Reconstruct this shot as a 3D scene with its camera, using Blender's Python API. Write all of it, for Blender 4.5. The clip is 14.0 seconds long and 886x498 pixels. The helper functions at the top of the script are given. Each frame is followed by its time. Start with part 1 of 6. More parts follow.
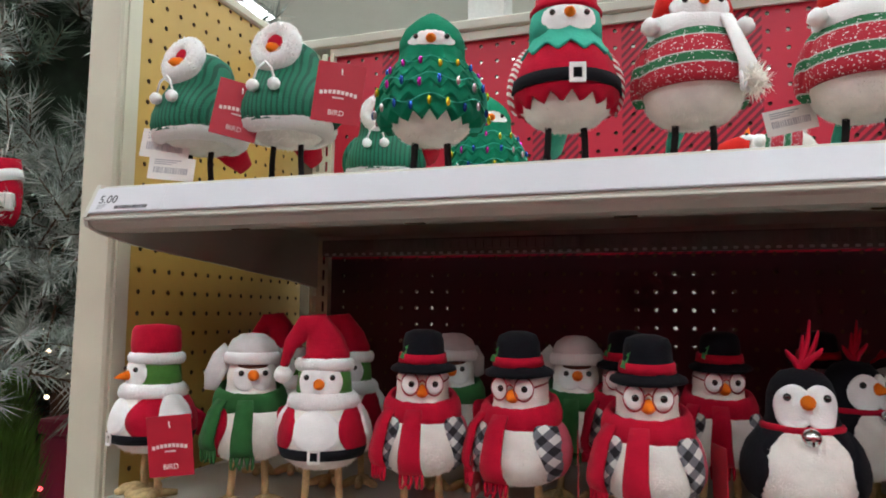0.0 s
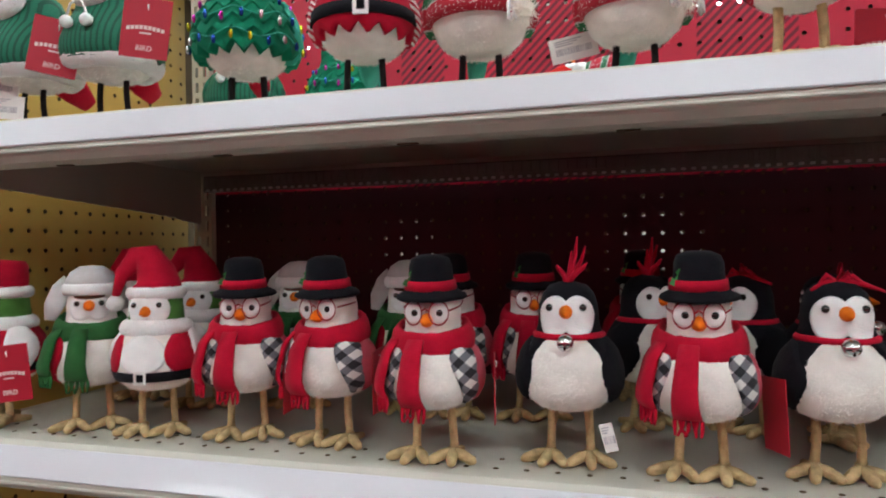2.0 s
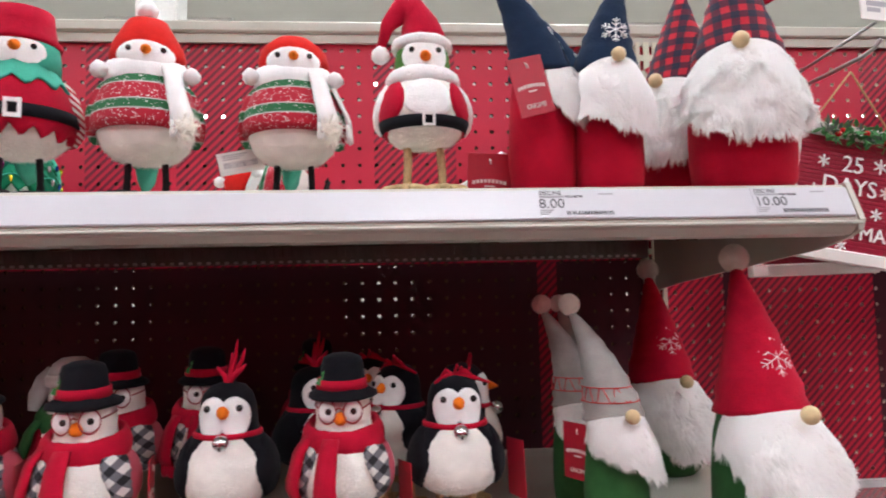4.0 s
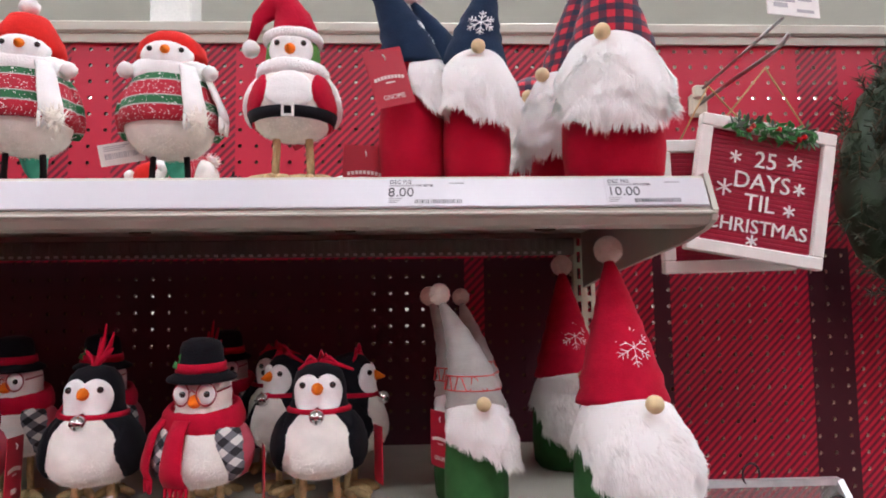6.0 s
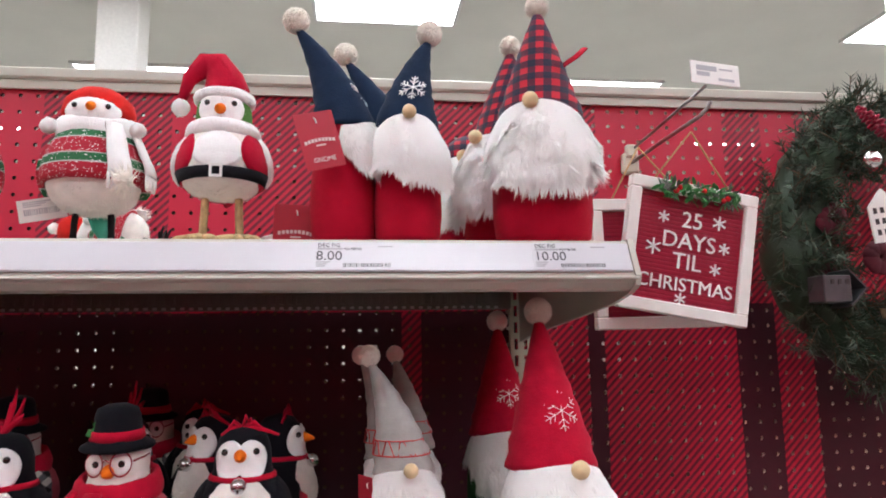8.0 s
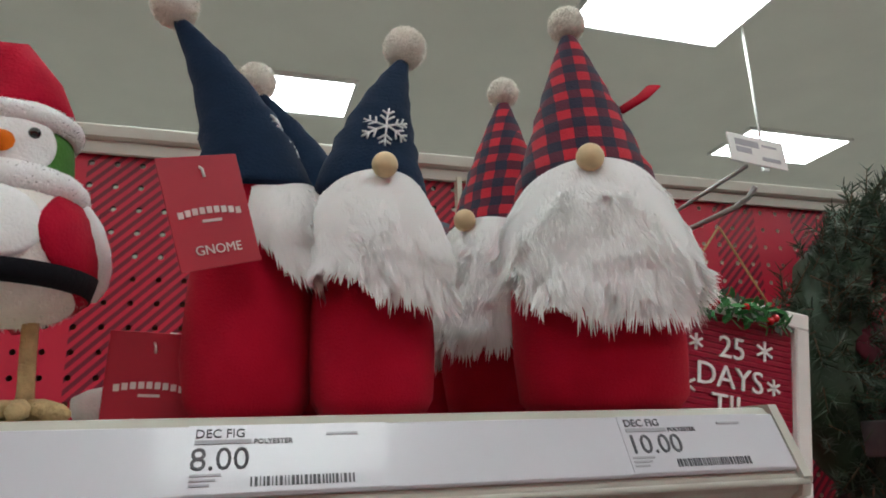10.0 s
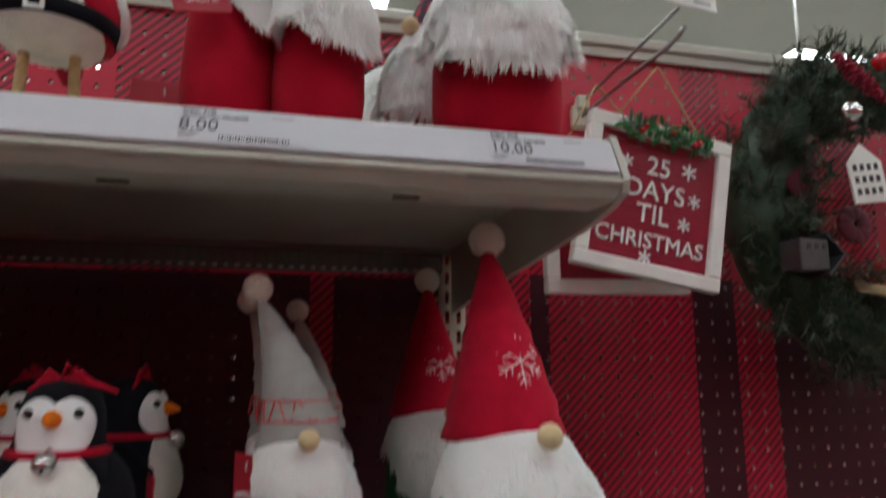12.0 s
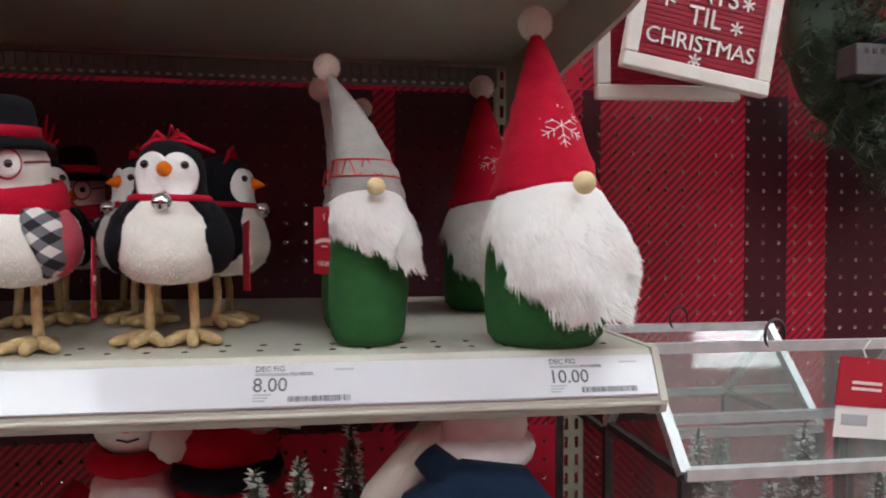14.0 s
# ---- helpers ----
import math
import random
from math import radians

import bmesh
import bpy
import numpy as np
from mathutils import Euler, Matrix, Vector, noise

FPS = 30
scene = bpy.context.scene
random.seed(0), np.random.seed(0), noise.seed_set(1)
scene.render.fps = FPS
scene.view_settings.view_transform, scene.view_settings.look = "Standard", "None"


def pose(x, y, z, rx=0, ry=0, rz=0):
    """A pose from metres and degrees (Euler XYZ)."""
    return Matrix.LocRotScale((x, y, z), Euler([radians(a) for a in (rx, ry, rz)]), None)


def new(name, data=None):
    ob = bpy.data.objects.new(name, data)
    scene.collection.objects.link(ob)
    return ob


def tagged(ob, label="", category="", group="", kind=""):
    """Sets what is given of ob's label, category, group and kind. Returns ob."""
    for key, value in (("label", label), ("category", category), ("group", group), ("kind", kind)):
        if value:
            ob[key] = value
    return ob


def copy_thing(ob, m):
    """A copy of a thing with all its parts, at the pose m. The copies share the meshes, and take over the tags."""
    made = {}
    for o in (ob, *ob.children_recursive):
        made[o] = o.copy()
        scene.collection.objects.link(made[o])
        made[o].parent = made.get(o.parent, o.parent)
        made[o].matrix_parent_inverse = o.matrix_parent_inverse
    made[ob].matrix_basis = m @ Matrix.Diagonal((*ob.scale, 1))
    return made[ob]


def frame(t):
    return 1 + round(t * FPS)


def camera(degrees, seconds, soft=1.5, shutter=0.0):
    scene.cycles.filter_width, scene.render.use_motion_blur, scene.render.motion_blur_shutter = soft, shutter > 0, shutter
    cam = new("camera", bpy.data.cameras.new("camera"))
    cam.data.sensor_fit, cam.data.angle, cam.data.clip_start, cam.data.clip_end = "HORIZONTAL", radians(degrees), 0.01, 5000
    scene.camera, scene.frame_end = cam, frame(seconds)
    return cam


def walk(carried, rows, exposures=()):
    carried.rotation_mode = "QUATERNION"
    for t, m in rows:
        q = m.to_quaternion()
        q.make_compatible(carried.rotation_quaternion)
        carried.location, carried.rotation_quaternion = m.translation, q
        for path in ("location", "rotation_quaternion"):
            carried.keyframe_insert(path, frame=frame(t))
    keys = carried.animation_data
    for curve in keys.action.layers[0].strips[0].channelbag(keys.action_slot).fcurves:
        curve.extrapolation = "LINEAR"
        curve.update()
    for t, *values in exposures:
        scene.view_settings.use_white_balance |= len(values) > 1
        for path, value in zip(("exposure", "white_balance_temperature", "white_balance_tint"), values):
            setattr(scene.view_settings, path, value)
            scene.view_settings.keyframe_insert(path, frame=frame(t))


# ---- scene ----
cam = camera(64.71, 14.0, soft=1.8, shutter=0.4)
# seconds, x, y, z, tilt from straight down, lean, turn
ROWS = [
    (0.0, 0.5609, -0.5554, 1.3753, 95.22, -0.65, 18.89),
    (0.5, 0.5831, -0.5612, 1.3731, 95.15, -1.20, 18.61),
    (1.0, 0.6293, -0.5516, 1.3685, 94.08, -0.87, 19.42),
    (1.5, 0.6679, -0.5463, 1.3563, 92.16, -0.55, 18.53),
    (2.0, 0.7166, -0.5409, 1.3643, 90.02, 0.90, 16.83),
    (2.5, 0.6856, -0.5681, 1.3883, 92.36, 0.47, 11.34),
    (3.0, 0.6816, -0.5922, 1.3894, 93.37, 1.02, 3.30),
    (3.5, 0.7271, -0.5903, 1.4008, 93.76, 1.73, -2.08),
    (4.0, 0.7867, -0.5922, 1.4031, 94.28, 1.33, -4.78),
    (4.2, 0.8028, -0.5933, 1.3976, 93.48, 1.17, -5.17),
    (6.3, 0.9481, -0.6116, 1.3830, 94.97, 0.74, -2.56),
    (6.5, 0.9531, -0.6093, 1.3860, 94.86, 0.76, -3.19),
    (7.0, 0.9582, -0.6034, 1.3924, 96.57, 0.63, -4.14),
    (7.5, 0.9599, -0.6050, 1.3979, 97.47, 0.74, -5.44),
    (8.0, 0.9547, -0.6149, 1.4032, 98.12, 0.78, -6.81),
    (8.2, 0.9570, -0.5878, 1.4203, 98.01, 0.84, -7.18),
    (10.3, 0.9299, -0.3033, 1.4864, 106.07, 1.76, -17.44),
    (10.5, 0.9326, -0.3111, 1.4825, 105.87, 1.67, -17.59),
    (11.0, 0.9324, -0.3516, 1.4792, 105.59, 1.16, -16.98),
    (11.5, 0.9616, -0.3864, 1.4261, 104.97, 1.25, -16.25),
    (12.0, 0.9762, -0.4302, 1.3396, 99.93, 0.13, -13.63),
    (12.5, 0.9776, -0.4633, 1.2772, 93.79, -0.33, -10.61),
    (13.0, 0.9852, -0.4715, 1.2657, 88.91, -0.22, -9.21),
    (13.5, 0.9977, -0.4788, 1.2661, 88.10, 0.04, -8.56),
    (14.0, 0.9726, -0.4843, 1.2649, 88.91, -0.14, -8.65),
]
EXPOSURES = [(0.0, -0.14, 6300, 2), (2.0, -0.12, 6300, 3), (2.5, 0.02, 6350, 5), (3.5, 0.09, 6400, 10), (4.2, 0.10, 6400, 12), (6.3, 0.04, 6400, 15), (8.2, 0.04, 6400, 12),
             (10.3, -0.80, 6450, 1), (11.2, -0.76, 6450, 1), (12.0, -0.86, 6300, 2), (12.5, -0.14, 6300, 3), (13.0, -0.02, 6300, 3), (14.0, -0.02, 6300, 3)]
walk(cam, [(t, pose(x, y, z, rx, ry, rz)) for t, x, y, z, rx, ry, rz in ROWS], EXPOSURES)


# ---- light ----
world = bpy.data.worlds.new("world")
scene.world = world
world.use_nodes = True
world.node_tree.nodes["Background"].inputs[0].default_value = (0.9, 0.92, 1.0, 1)
world.node_tree.nodes["Background"].inputs[1].default_value = 0.02
CEILING = 4.36
TROFFER = 24.0


# ---- materials ----
def ramp_noise(nt, scale, detail, low, high, coord="Object"):
    """A colour that wanders between low and high."""
    tc = nt.nodes.new("ShaderNodeTexCoord")
    no = nt.nodes.new("ShaderNodeTexNoise")
    no.inputs["Scale"].default_value, no.inputs["Detail"].default_value = scale, detail
    nt.links.new(tc.outputs[coord], no.inputs["Vector"])
    mx = nt.nodes.new("ShaderNodeMix")
    mx.data_type = "RGBA"
    mx.inputs[6].default_value, mx.inputs[7].default_value = (*low, 1), (*high, 1)
    rp = nt.nodes.new("ShaderNodeMapRange")
    rp.inputs[1].default_value, rp.inputs[2].default_value = 0.3, 0.7
    nt.links.new(no.outputs["Fac"], rp.inputs[0])
    nt.links.new(rp.outputs[0], mx.inputs[0])
    return mx.outputs[2], no


def material(name, color, rough=0.6, vary=0.12, scale=40.0, bump=0.0, bump_scale=300.0, metal=0.0, sheen=0.0, coat=0.0, spec=0.5):
    m = bpy.data.materials.new(name)
    m.use_nodes = True
    nt = m.node_tree
    b = nt.nodes["Principled BSDF"]
    low, high = [c * (1 - vary) for c in color], [min(1, c * (1 + vary)) for c in color]
    col, _ = ramp_noise(nt, scale, 6, low, high)
    nt.links.new(col, b.inputs["Base Color"])
    b.inputs["Roughness"].default_value, b.inputs["Metallic"].default_value = rough, metal
    b.inputs["Sheen Weight"].default_value, b.inputs["Sheen Roughness"].default_value = sheen, 0.5
    b.inputs["Coat Weight"].default_value = coat
    b.inputs["Specular IOR Level"].default_value = spec
    if bump:
        tc = nt.nodes.new("ShaderNodeTexCoord")
        no = nt.nodes.new("ShaderNodeTexNoise")
        no.inputs["Scale"].default_value, no.inputs["Detail"].default_value = bump_scale, 4
        bp = nt.nodes.new("ShaderNodeBump")
        bp.inputs["Strength"].default_value, bp.inputs["Distance"].default_value = bump, 0.002
        nt.links.new(tc.outputs["Object"], no.inputs["Vector"])
        nt.links.new(no.outputs["Fac"], bp.inputs["Height"])
        nt.links.new(bp.outputs["Normal"], b.inputs["Normal"])
    return m


def math_node(nt, op, a, b=None):
    n = nt.nodes.new("ShaderNodeMath")
    n.operation = op
    for i, v in enumerate((a, b)):
        if v is None:
            continue
        if isinstance(v, (int, float)):
            n.inputs[i].default_value = v
        else:
            nt.links.new(v, n.inputs[i])
    return n.outputs[0]


def check_material(name, light, dark, mid, size, axes=(0, 2), diagonal=False, rough=0.85, soft=0.0):
    """Woven buffalo check: dark, light and a mixed tone, in squares of that size."""
    m = bpy.data.materials.new(name)
    m.use_nodes = True
    nt = m.node_tree
    b = nt.nodes["Principled BSDF"]
    tc, sp = nt.nodes.new("ShaderNodeTexCoord"), nt.nodes.new("ShaderNodeSeparateXYZ")
    nt.links.new(tc.outputs["Object"], sp.inputs[0])
    u, v = sp.outputs[axes[0]], sp.outputs[axes[1]]
    if diagonal:
        u, v = math_node(nt, "ADD", u, v), math_node(nt, "SUBTRACT", u, v)
    on = []
    for w in (u, v):
        k = math_node(nt, "FRACT", math_node(nt, "DIVIDE", math_node(nt, "ADD", w, 10.0), 2 * size))
        on.append(math_node(nt, "GREATER_THAN", k, 0.5))
    total = math_node(nt, "ADD", on[0], on[1])
    cr = nt.nodes.new("ShaderNodeValToRGB")
    cr.color_ramp.interpolation = "CONSTANT"
    e = cr.color_ramp.elements
    e[0].color, e[1].color = (*light, 1), (*dark, 1)
    e[0].position, e[1].position = 0.0, 0.75
    x = e.new(0.25)
    x.color = (*mid, 1)
    nt.links.new(math_node(nt, "MULTIPLY", total, 0.5), cr.inputs[0])
    nt.links.new(cr.outputs[0], b.inputs["Base Color"])
    b.inputs["Roughness"].default_value = rough
    b.inputs["Sheen Weight"].default_value = 0.04
    no, bp = nt.nodes.new("ShaderNodeTexNoise"), nt.nodes.new("ShaderNodeBump")
    no.inputs["Scale"].default_value = 900
    bp.inputs["Strength"].default_value, bp.inputs["Distance"].default_value = 0.4, 0.001
    nt.links.new(tc.outputs["Object"], no.inputs["Vector"])
    nt.links.new(no.outputs["Fac"], bp.inputs["Height"])
    nt.links.new(bp.outputs["Normal"], b.inputs["Normal"])
    return m


def stripe_material(name, colors, edges, period, axis=2, rough=0.8, offset=0.0, wobble=0.0, sparkle=False, diagonal=0.0):
    """Bands of colours along one axis; edges are parts of the period."""
    m = bpy.data.materials.new(name)
    m.use_nodes = True
    nt = m.node_tree
    b = nt.nodes["Principled BSDF"]
    tc, sp = nt.nodes.new("ShaderNodeTexCoord"), nt.nodes.new("ShaderNodeSeparateXYZ")
    nt.links.new(tc.outputs["Object"], sp.inputs[0])
    w = math_node(nt, "ADD", sp.outputs[axis], 10.0 + offset)
    if diagonal:
        w = math_node(nt, "ADD", w, math_node(nt, "MULTIPLY", sp.outputs[0], diagonal))
    k = math_node(nt, "FRACT", math_node(nt, "DIVIDE", w, period))
    cr = nt.nodes.new("ShaderNodeValToRGB")
    cr.color_ramp.interpolation = "CONSTANT"
    e = cr.color_ramp.elements
    e[0].color, e[0].position = (*colors[0], 1), 0.0
    e[1].color, e[1].position = (*colors[1], 1), edges[0]
    for c, at in zip(colors[2:], edges[1:]):
        e.new(at).color = (*c, 1)
    nt.links.new(k, cr.inputs[0])
    nt.links.new(cr.outputs[0], b.inputs["Base Color"])
    b.inputs["Roughness"].default_value = rough
    if sparkle:
        vo = nt.nodes.new("ShaderNodeTexVoronoi")
        vo.inputs["Scale"].default_value = 1100
        nt.links.new(tc.outputs["Object"], vo.inputs["Vector"])
        sx = nt.nodes.new("ShaderNodeSeparateColor")
        nt.links.new(vo.outputs["Color"], sx.inputs[0])
        hot = math_node(nt, "GREATER_THAN", sx.outputs[0], 0.945)
        mx = nt.nodes.new("ShaderNodeMix")
        mx.data_type = "RGBA"
        mx.inputs[7].default_value = (0.8, 0.8, 0.78, 1)
        nt.links.new(hot, mx.inputs[0])
        nt.links.new(cr.outputs[0], mx.inputs[6])
        nt.links.new(mx.outputs[2], b.inputs["Base Color"])
    no, bp = nt.nodes.new("ShaderNodeTexNoise"), nt.nodes.new("ShaderNodeBump")
    no.inputs["Scale"].default_value = 700
    bp.inputs["Strength"].default_value, bp.inputs["Distance"].default_value = 0.5, 0.0015
    nt.links.new(tc.outputs["Object"], no.inputs["Vector"])
    nt.links.new(no.outputs["Fac"], bp.inputs["Height"])
    nt.links.new(bp.outputs["Normal"], b.inputs["Normal"])
    return m


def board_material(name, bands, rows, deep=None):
    """Printed tartan: plain red, hatched where one band crosses, plain maroon where two cross; deep spans are painted
    shade.
    """
    m = bpy.data.materials.new(name)
    m.use_nodes = True
    nt = m.node_tree
    b = nt.nodes["Principled BSDF"]
    tc, sp = nt.nodes.new("ShaderNodeTexCoord"), nt.nodes.new("ShaderNodeSeparateXYZ")
    nt.links.new(tc.outputs["Object"], sp.inputs[0])

    def inside(w, spans):
        total = None
        for lo, hi in spans:
            k = math_node(nt, "MULTIPLY", math_node(nt, "GREATER_THAN", w, lo), math_node(nt, "LESS_THAN", w, hi))
            total = k if total is None else math_node(nt, "MAXIMUM", total, k)
        return total

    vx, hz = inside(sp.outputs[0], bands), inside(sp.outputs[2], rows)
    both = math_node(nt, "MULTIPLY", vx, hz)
    # deep: under-shelf shade put into the colour as plain maroon
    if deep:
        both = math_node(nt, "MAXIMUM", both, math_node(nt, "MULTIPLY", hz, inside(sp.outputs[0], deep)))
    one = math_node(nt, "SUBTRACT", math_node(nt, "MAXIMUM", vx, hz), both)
    diag = math_node(nt, "SUBTRACT", sp.outputs[0], sp.outputs[2])
    hatch = math_node(nt, "GREATER_THAN", math_node(nt, "FRACT", math_node(nt, "DIVIDE", math_node(nt, "ADD", diag, 10), 0.0127)), 0.5)
    line = nt.nodes.new("ShaderNodeMix")
    line.data_type = "RGBA"
    line.inputs[6].default_value, line.inputs[7].default_value = (0.56, 0.008, 0.042, 1), (0.17, 0.004, 0.022, 1)
    nt.links.new(math_node(nt, "MULTIPLY", one, hatch), line.inputs[0])
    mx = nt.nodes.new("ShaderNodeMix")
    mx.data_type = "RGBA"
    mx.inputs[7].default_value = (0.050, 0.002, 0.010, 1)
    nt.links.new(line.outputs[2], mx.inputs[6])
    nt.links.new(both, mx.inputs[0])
    no = nt.nodes.new("ShaderNodeTexNoise")
    no.inputs["Scale"].default_value = 9
    nt.links.new(tc.outputs["Object"], no.inputs["Vector"])
    wear = nt.nodes.new("ShaderNodeMix")
    wear.data_type, wear.blend_type = "RGBA", "MULTIPLY"
    wear.inputs[0].default_value = 0.25
    nt.links.new(mx.outputs[2], wear.inputs[6])
    nt.links.new(no.outputs["Color"], wear.inputs[7])
    nt.links.new(wear.outputs[2], b.inputs["Base Color"])
    b.inputs["Roughness"].default_value = 0.42
    return m


def glow(name, color, strength):
    m = bpy.data.materials.new(name)
    m.use_nodes = True
    nt = m.node_tree
    nt.nodes.remove(nt.nodes["Principled BSDF"])
    em = nt.nodes.new("ShaderNodeEmission")
    em.inputs[0].default_value, em.inputs[1].default_value = (*color, 1), strength
    nt.links.new(em.outputs[0], nt.nodes["Material Output"].inputs[0])
    return m


def clear_glass(name):
    m = bpy.data.materials.new(name)
    m.use_nodes = True
    nt = m.node_tree
    nt.nodes.remove(nt.nodes["Principled BSDF"])
    tr, gl, ms = nt.nodes.new("ShaderNodeBsdfTransparent"), nt.nodes.new("ShaderNodeBsdfGlossy"), nt.nodes.new("ShaderNodeMixShader")
    tr.inputs[0].default_value = (0.9, 0.93, 0.92, 1)
    gl.inputs["Roughness"].default_value = 0.04
    lw = nt.nodes.new("ShaderNodeFresnel")
    lw.inputs[0].default_value = 1.5
    nt.links.new(lw.outputs[0], ms.inputs[0])
    nt.links.new(tr.outputs[0], ms.inputs[1])
    nt.links.new(gl.outputs[0], ms.inputs[2])
    # a little pale diffuse imitates the milky reflection on the panes
    pale_reflection, veil = nt.nodes.new("ShaderNodeBsdfDiffuse"), nt.nodes.new("ShaderNodeMixShader")
    pale_reflection.inputs[0].default_value, veil.inputs[0].default_value = (0.75, 0.74, 0.72, 1), 0.09
    nt.links.new(ms.outputs[0], veil.inputs[1])
    nt.links.new(pale_reflection.outputs[0], veil.inputs[2])
    nt.links.new(veil.outputs[0], nt.nodes["Material Output"].inputs[0])
    return m


FELT = dict(rough=0.95, bump=0.3, bump_scale=620, sheen=0.04, spec=0.12, scale=60)
WOOL = material("cream_wool", (0.86, 0.84, 0.785), vary=0.08, **FELT)
WHITE_FELT = material("white_felt", (0.85, 0.85, 0.84), vary=0.06, **FELT)
RED_FELT = material("red_felt", (0.44, 0.006, 0.030), vary=0.15, **FELT)
DEEP_RED = material("deep_red_fabric", (0.42, 0.004, 0.024), vary=0.12, rough=0.9, bump=0.3, bump_scale=900, sheen=0.03, spec=0.12)
GREEN_FELT = material("green_felt", (0.032, 0.115, 0.035), vary=0.15, **FELT)
HOOD_GREEN = material("grass_green_felt", (0.08, 0.21, 0.045), vary=0.15, **FELT)
PINE_FELT = material("pine_green_felt", (0.012, 0.19, 0.10), vary=0.12, **FELT)
TEAL_FELT = material("mint_teal_felt", (0.07, 0.42, 0.30), vary=0.12, **FELT)
BLACK_FELT = material("black_felt", (0.008, 0.008, 0.011), vary=0.2, **FELT)
NAVY_FELT = material("navy_felt", (0.011, 0.024, 0.052), vary=0.15, **FELT)
GREY_FELT = material("grey_felt", (0.36, 0.35, 0.33), vary=0.12, **FELT)
PALE_GREY = material("pale_grey_felt", (0.56, 0.55, 0.54), vary=0.1, **FELT)
ORANGE = material("orange_felt", (0.80, 0.18, 0.012), vary=0.12, **FELT)
PINK_FELT = material("pink_felt", (0.55, 0.10, 0.14), vary=0.12, **FELT)
def fur_material(name, color):
    """Thin hair: half of the light goes through."""
    m = material(name, color, rough=0.7, vary=0.05, spec=0.15, scale=25)
    nt = m.node_tree
    tl, ms = nt.nodes.new("ShaderNodeBsdfTranslucent"), nt.nodes.new("ShaderNodeMixShader")
    tl.inputs[0].default_value, ms.inputs[0].default_value = (*color, 1), 0.35
    nt.links.new(nt.nodes["Principled BSDF"].outputs[0], ms.inputs[1])
    nt.links.new(tl.outputs[0], ms.inputs[2])
    nt.links.new(ms.outputs[0], nt.nodes["Material Output"].inputs[0])
    return m


FUR = fur_material("white_fur", (0.98, 0.97, 0.95))
CREAM_FUR = fur_material("cream_fur", (0.96, 0.93, 0.86))
TWINE = material("jute_twine", (0.52, 0.39, 0.20), vary=0.25, rough=0.9, bump=0.9, bump_scale=380, spec=0.2, scale=120)
BLACK_LEG = material("black_wrapped_wire", (0.010, 0.009, 0.010), vary=0.3, rough=0.8, bump=0.7, bump_scale=400, spec=0.3)
EYE = material("black_bead", (0.006, 0.005, 0.005), rough=0.12, vary=0.05, coat=0.5)
WOOD_NOSE = material("pale_wood", (0.68, 0.52, 0.29), vary=0.15, rough=0.55, scale=90)
SILVER = material("silver_bell_metal", (0.72, 0.72, 0.72), rough=0.16, metal=1.0, vary=0.06)
STEEL = material("zinc_wire", (0.36, 0.35, 0.34), rough=0.35, metal=1.0, vary=0.1)
GLASSES_RED = material("red_wire", (0.30, 0.012, 0.02), rough=0.3, vary=0.1, coat=0.3)
SHELF_PAINT = material("almond_shelf_paint", (0.50, 0.48, 0.415), rough=0.42, vary=0.05, scale=14, bump=0.05, bump_scale=400)
POST_PAINT = material("ivory_post_paint", (0.60, 0.58, 0.46), rough=0.5, vary=0.05, scale=14)
STRIP = material("white_price_strip", (0.59, 0.585, 0.625), rough=0.28, vary=0.02, scale=8, coat=0.2)
PAPER = material("white_paper", (0.80, 0.79, 0.76), rough=0.7, vary=0.04)
PRINT = material("grey_print", (0.09, 0.09, 0.10), rough=0.6, vary=0.1)
FAINT = material("pale_grey_print", (0.40, 0.40, 0.43), rough=0.6, vary=0.1)
TAG_RED = material("red_card", (0.42, 0.010, 0.03), rough=0.45, vary=0.06, scale=20)
TAG_INK = material("pale_ink", (0.75, 0.62, 0.6), rough=0.6, vary=0.05)
YELLOW_BOARD = material("ochre_pegboard_paint", (0.50, 0.33, 0.075), rough=0.5, vary=0.07, scale=10, bump=0.05, bump_scale=300)
RAW_EDGE = material("raw_fibreboard", (0.62, 0.52, 0.42), rough=0.9, vary=0.15)
MAROON_EDGE = material("stained_fibreboard", (0.045, 0.012, 0.012), rough=0.9, vary=0.2)
DARK_EDGE = material("brown_fibreboard", (0.10, 0.065, 0.03), rough=0.9, vary=0.15)
CEIL = material("ceiling_paint", (0.80, 0.78, 0.70), rough=0.9, vary=0.03, scale=2)
WALL = material("far_wall_paint", (0.48, 0.45, 0.43), rough=0.85, vary=0.04, scale=2)
FLOOR = material("vinyl_floor", (0.24, 0.235, 0.22), rough=0.35, vary=0.06, scale=3)
LAMP = glow("troffer_diffuser", (0.935, 0.975, 1.01), TROFFER)
WHITE_PAINT = material("white_painted_wood", (0.78, 0.76, 0.72), rough=0.5, vary=0.05, bump=0.1, bump_scale=120)
SIGN_RED = material("ruby_sign_board", (0.33, 0.008, 0.035), rough=0.35, vary=0.08, scale=30)
JUTE = material("jute_string", (0.42, 0.27, 0.12), rough=0.9, vary=0.2, scale=200)
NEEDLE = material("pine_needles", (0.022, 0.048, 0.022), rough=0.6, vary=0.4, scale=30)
NEEDLE_PALE = material("grey_green_needles", (0.085, 0.12, 0.085), rough=0.65, vary=0.35, scale=30)
FROST = material("frosted_needles", (0.50, 0.55, 0.53), rough=0.8, vary=0.3, scale=60)
BERRY = material("red_berry", (0.50, 0.01, 0.015), rough=0.2, vary=0.1, coat=0.4)
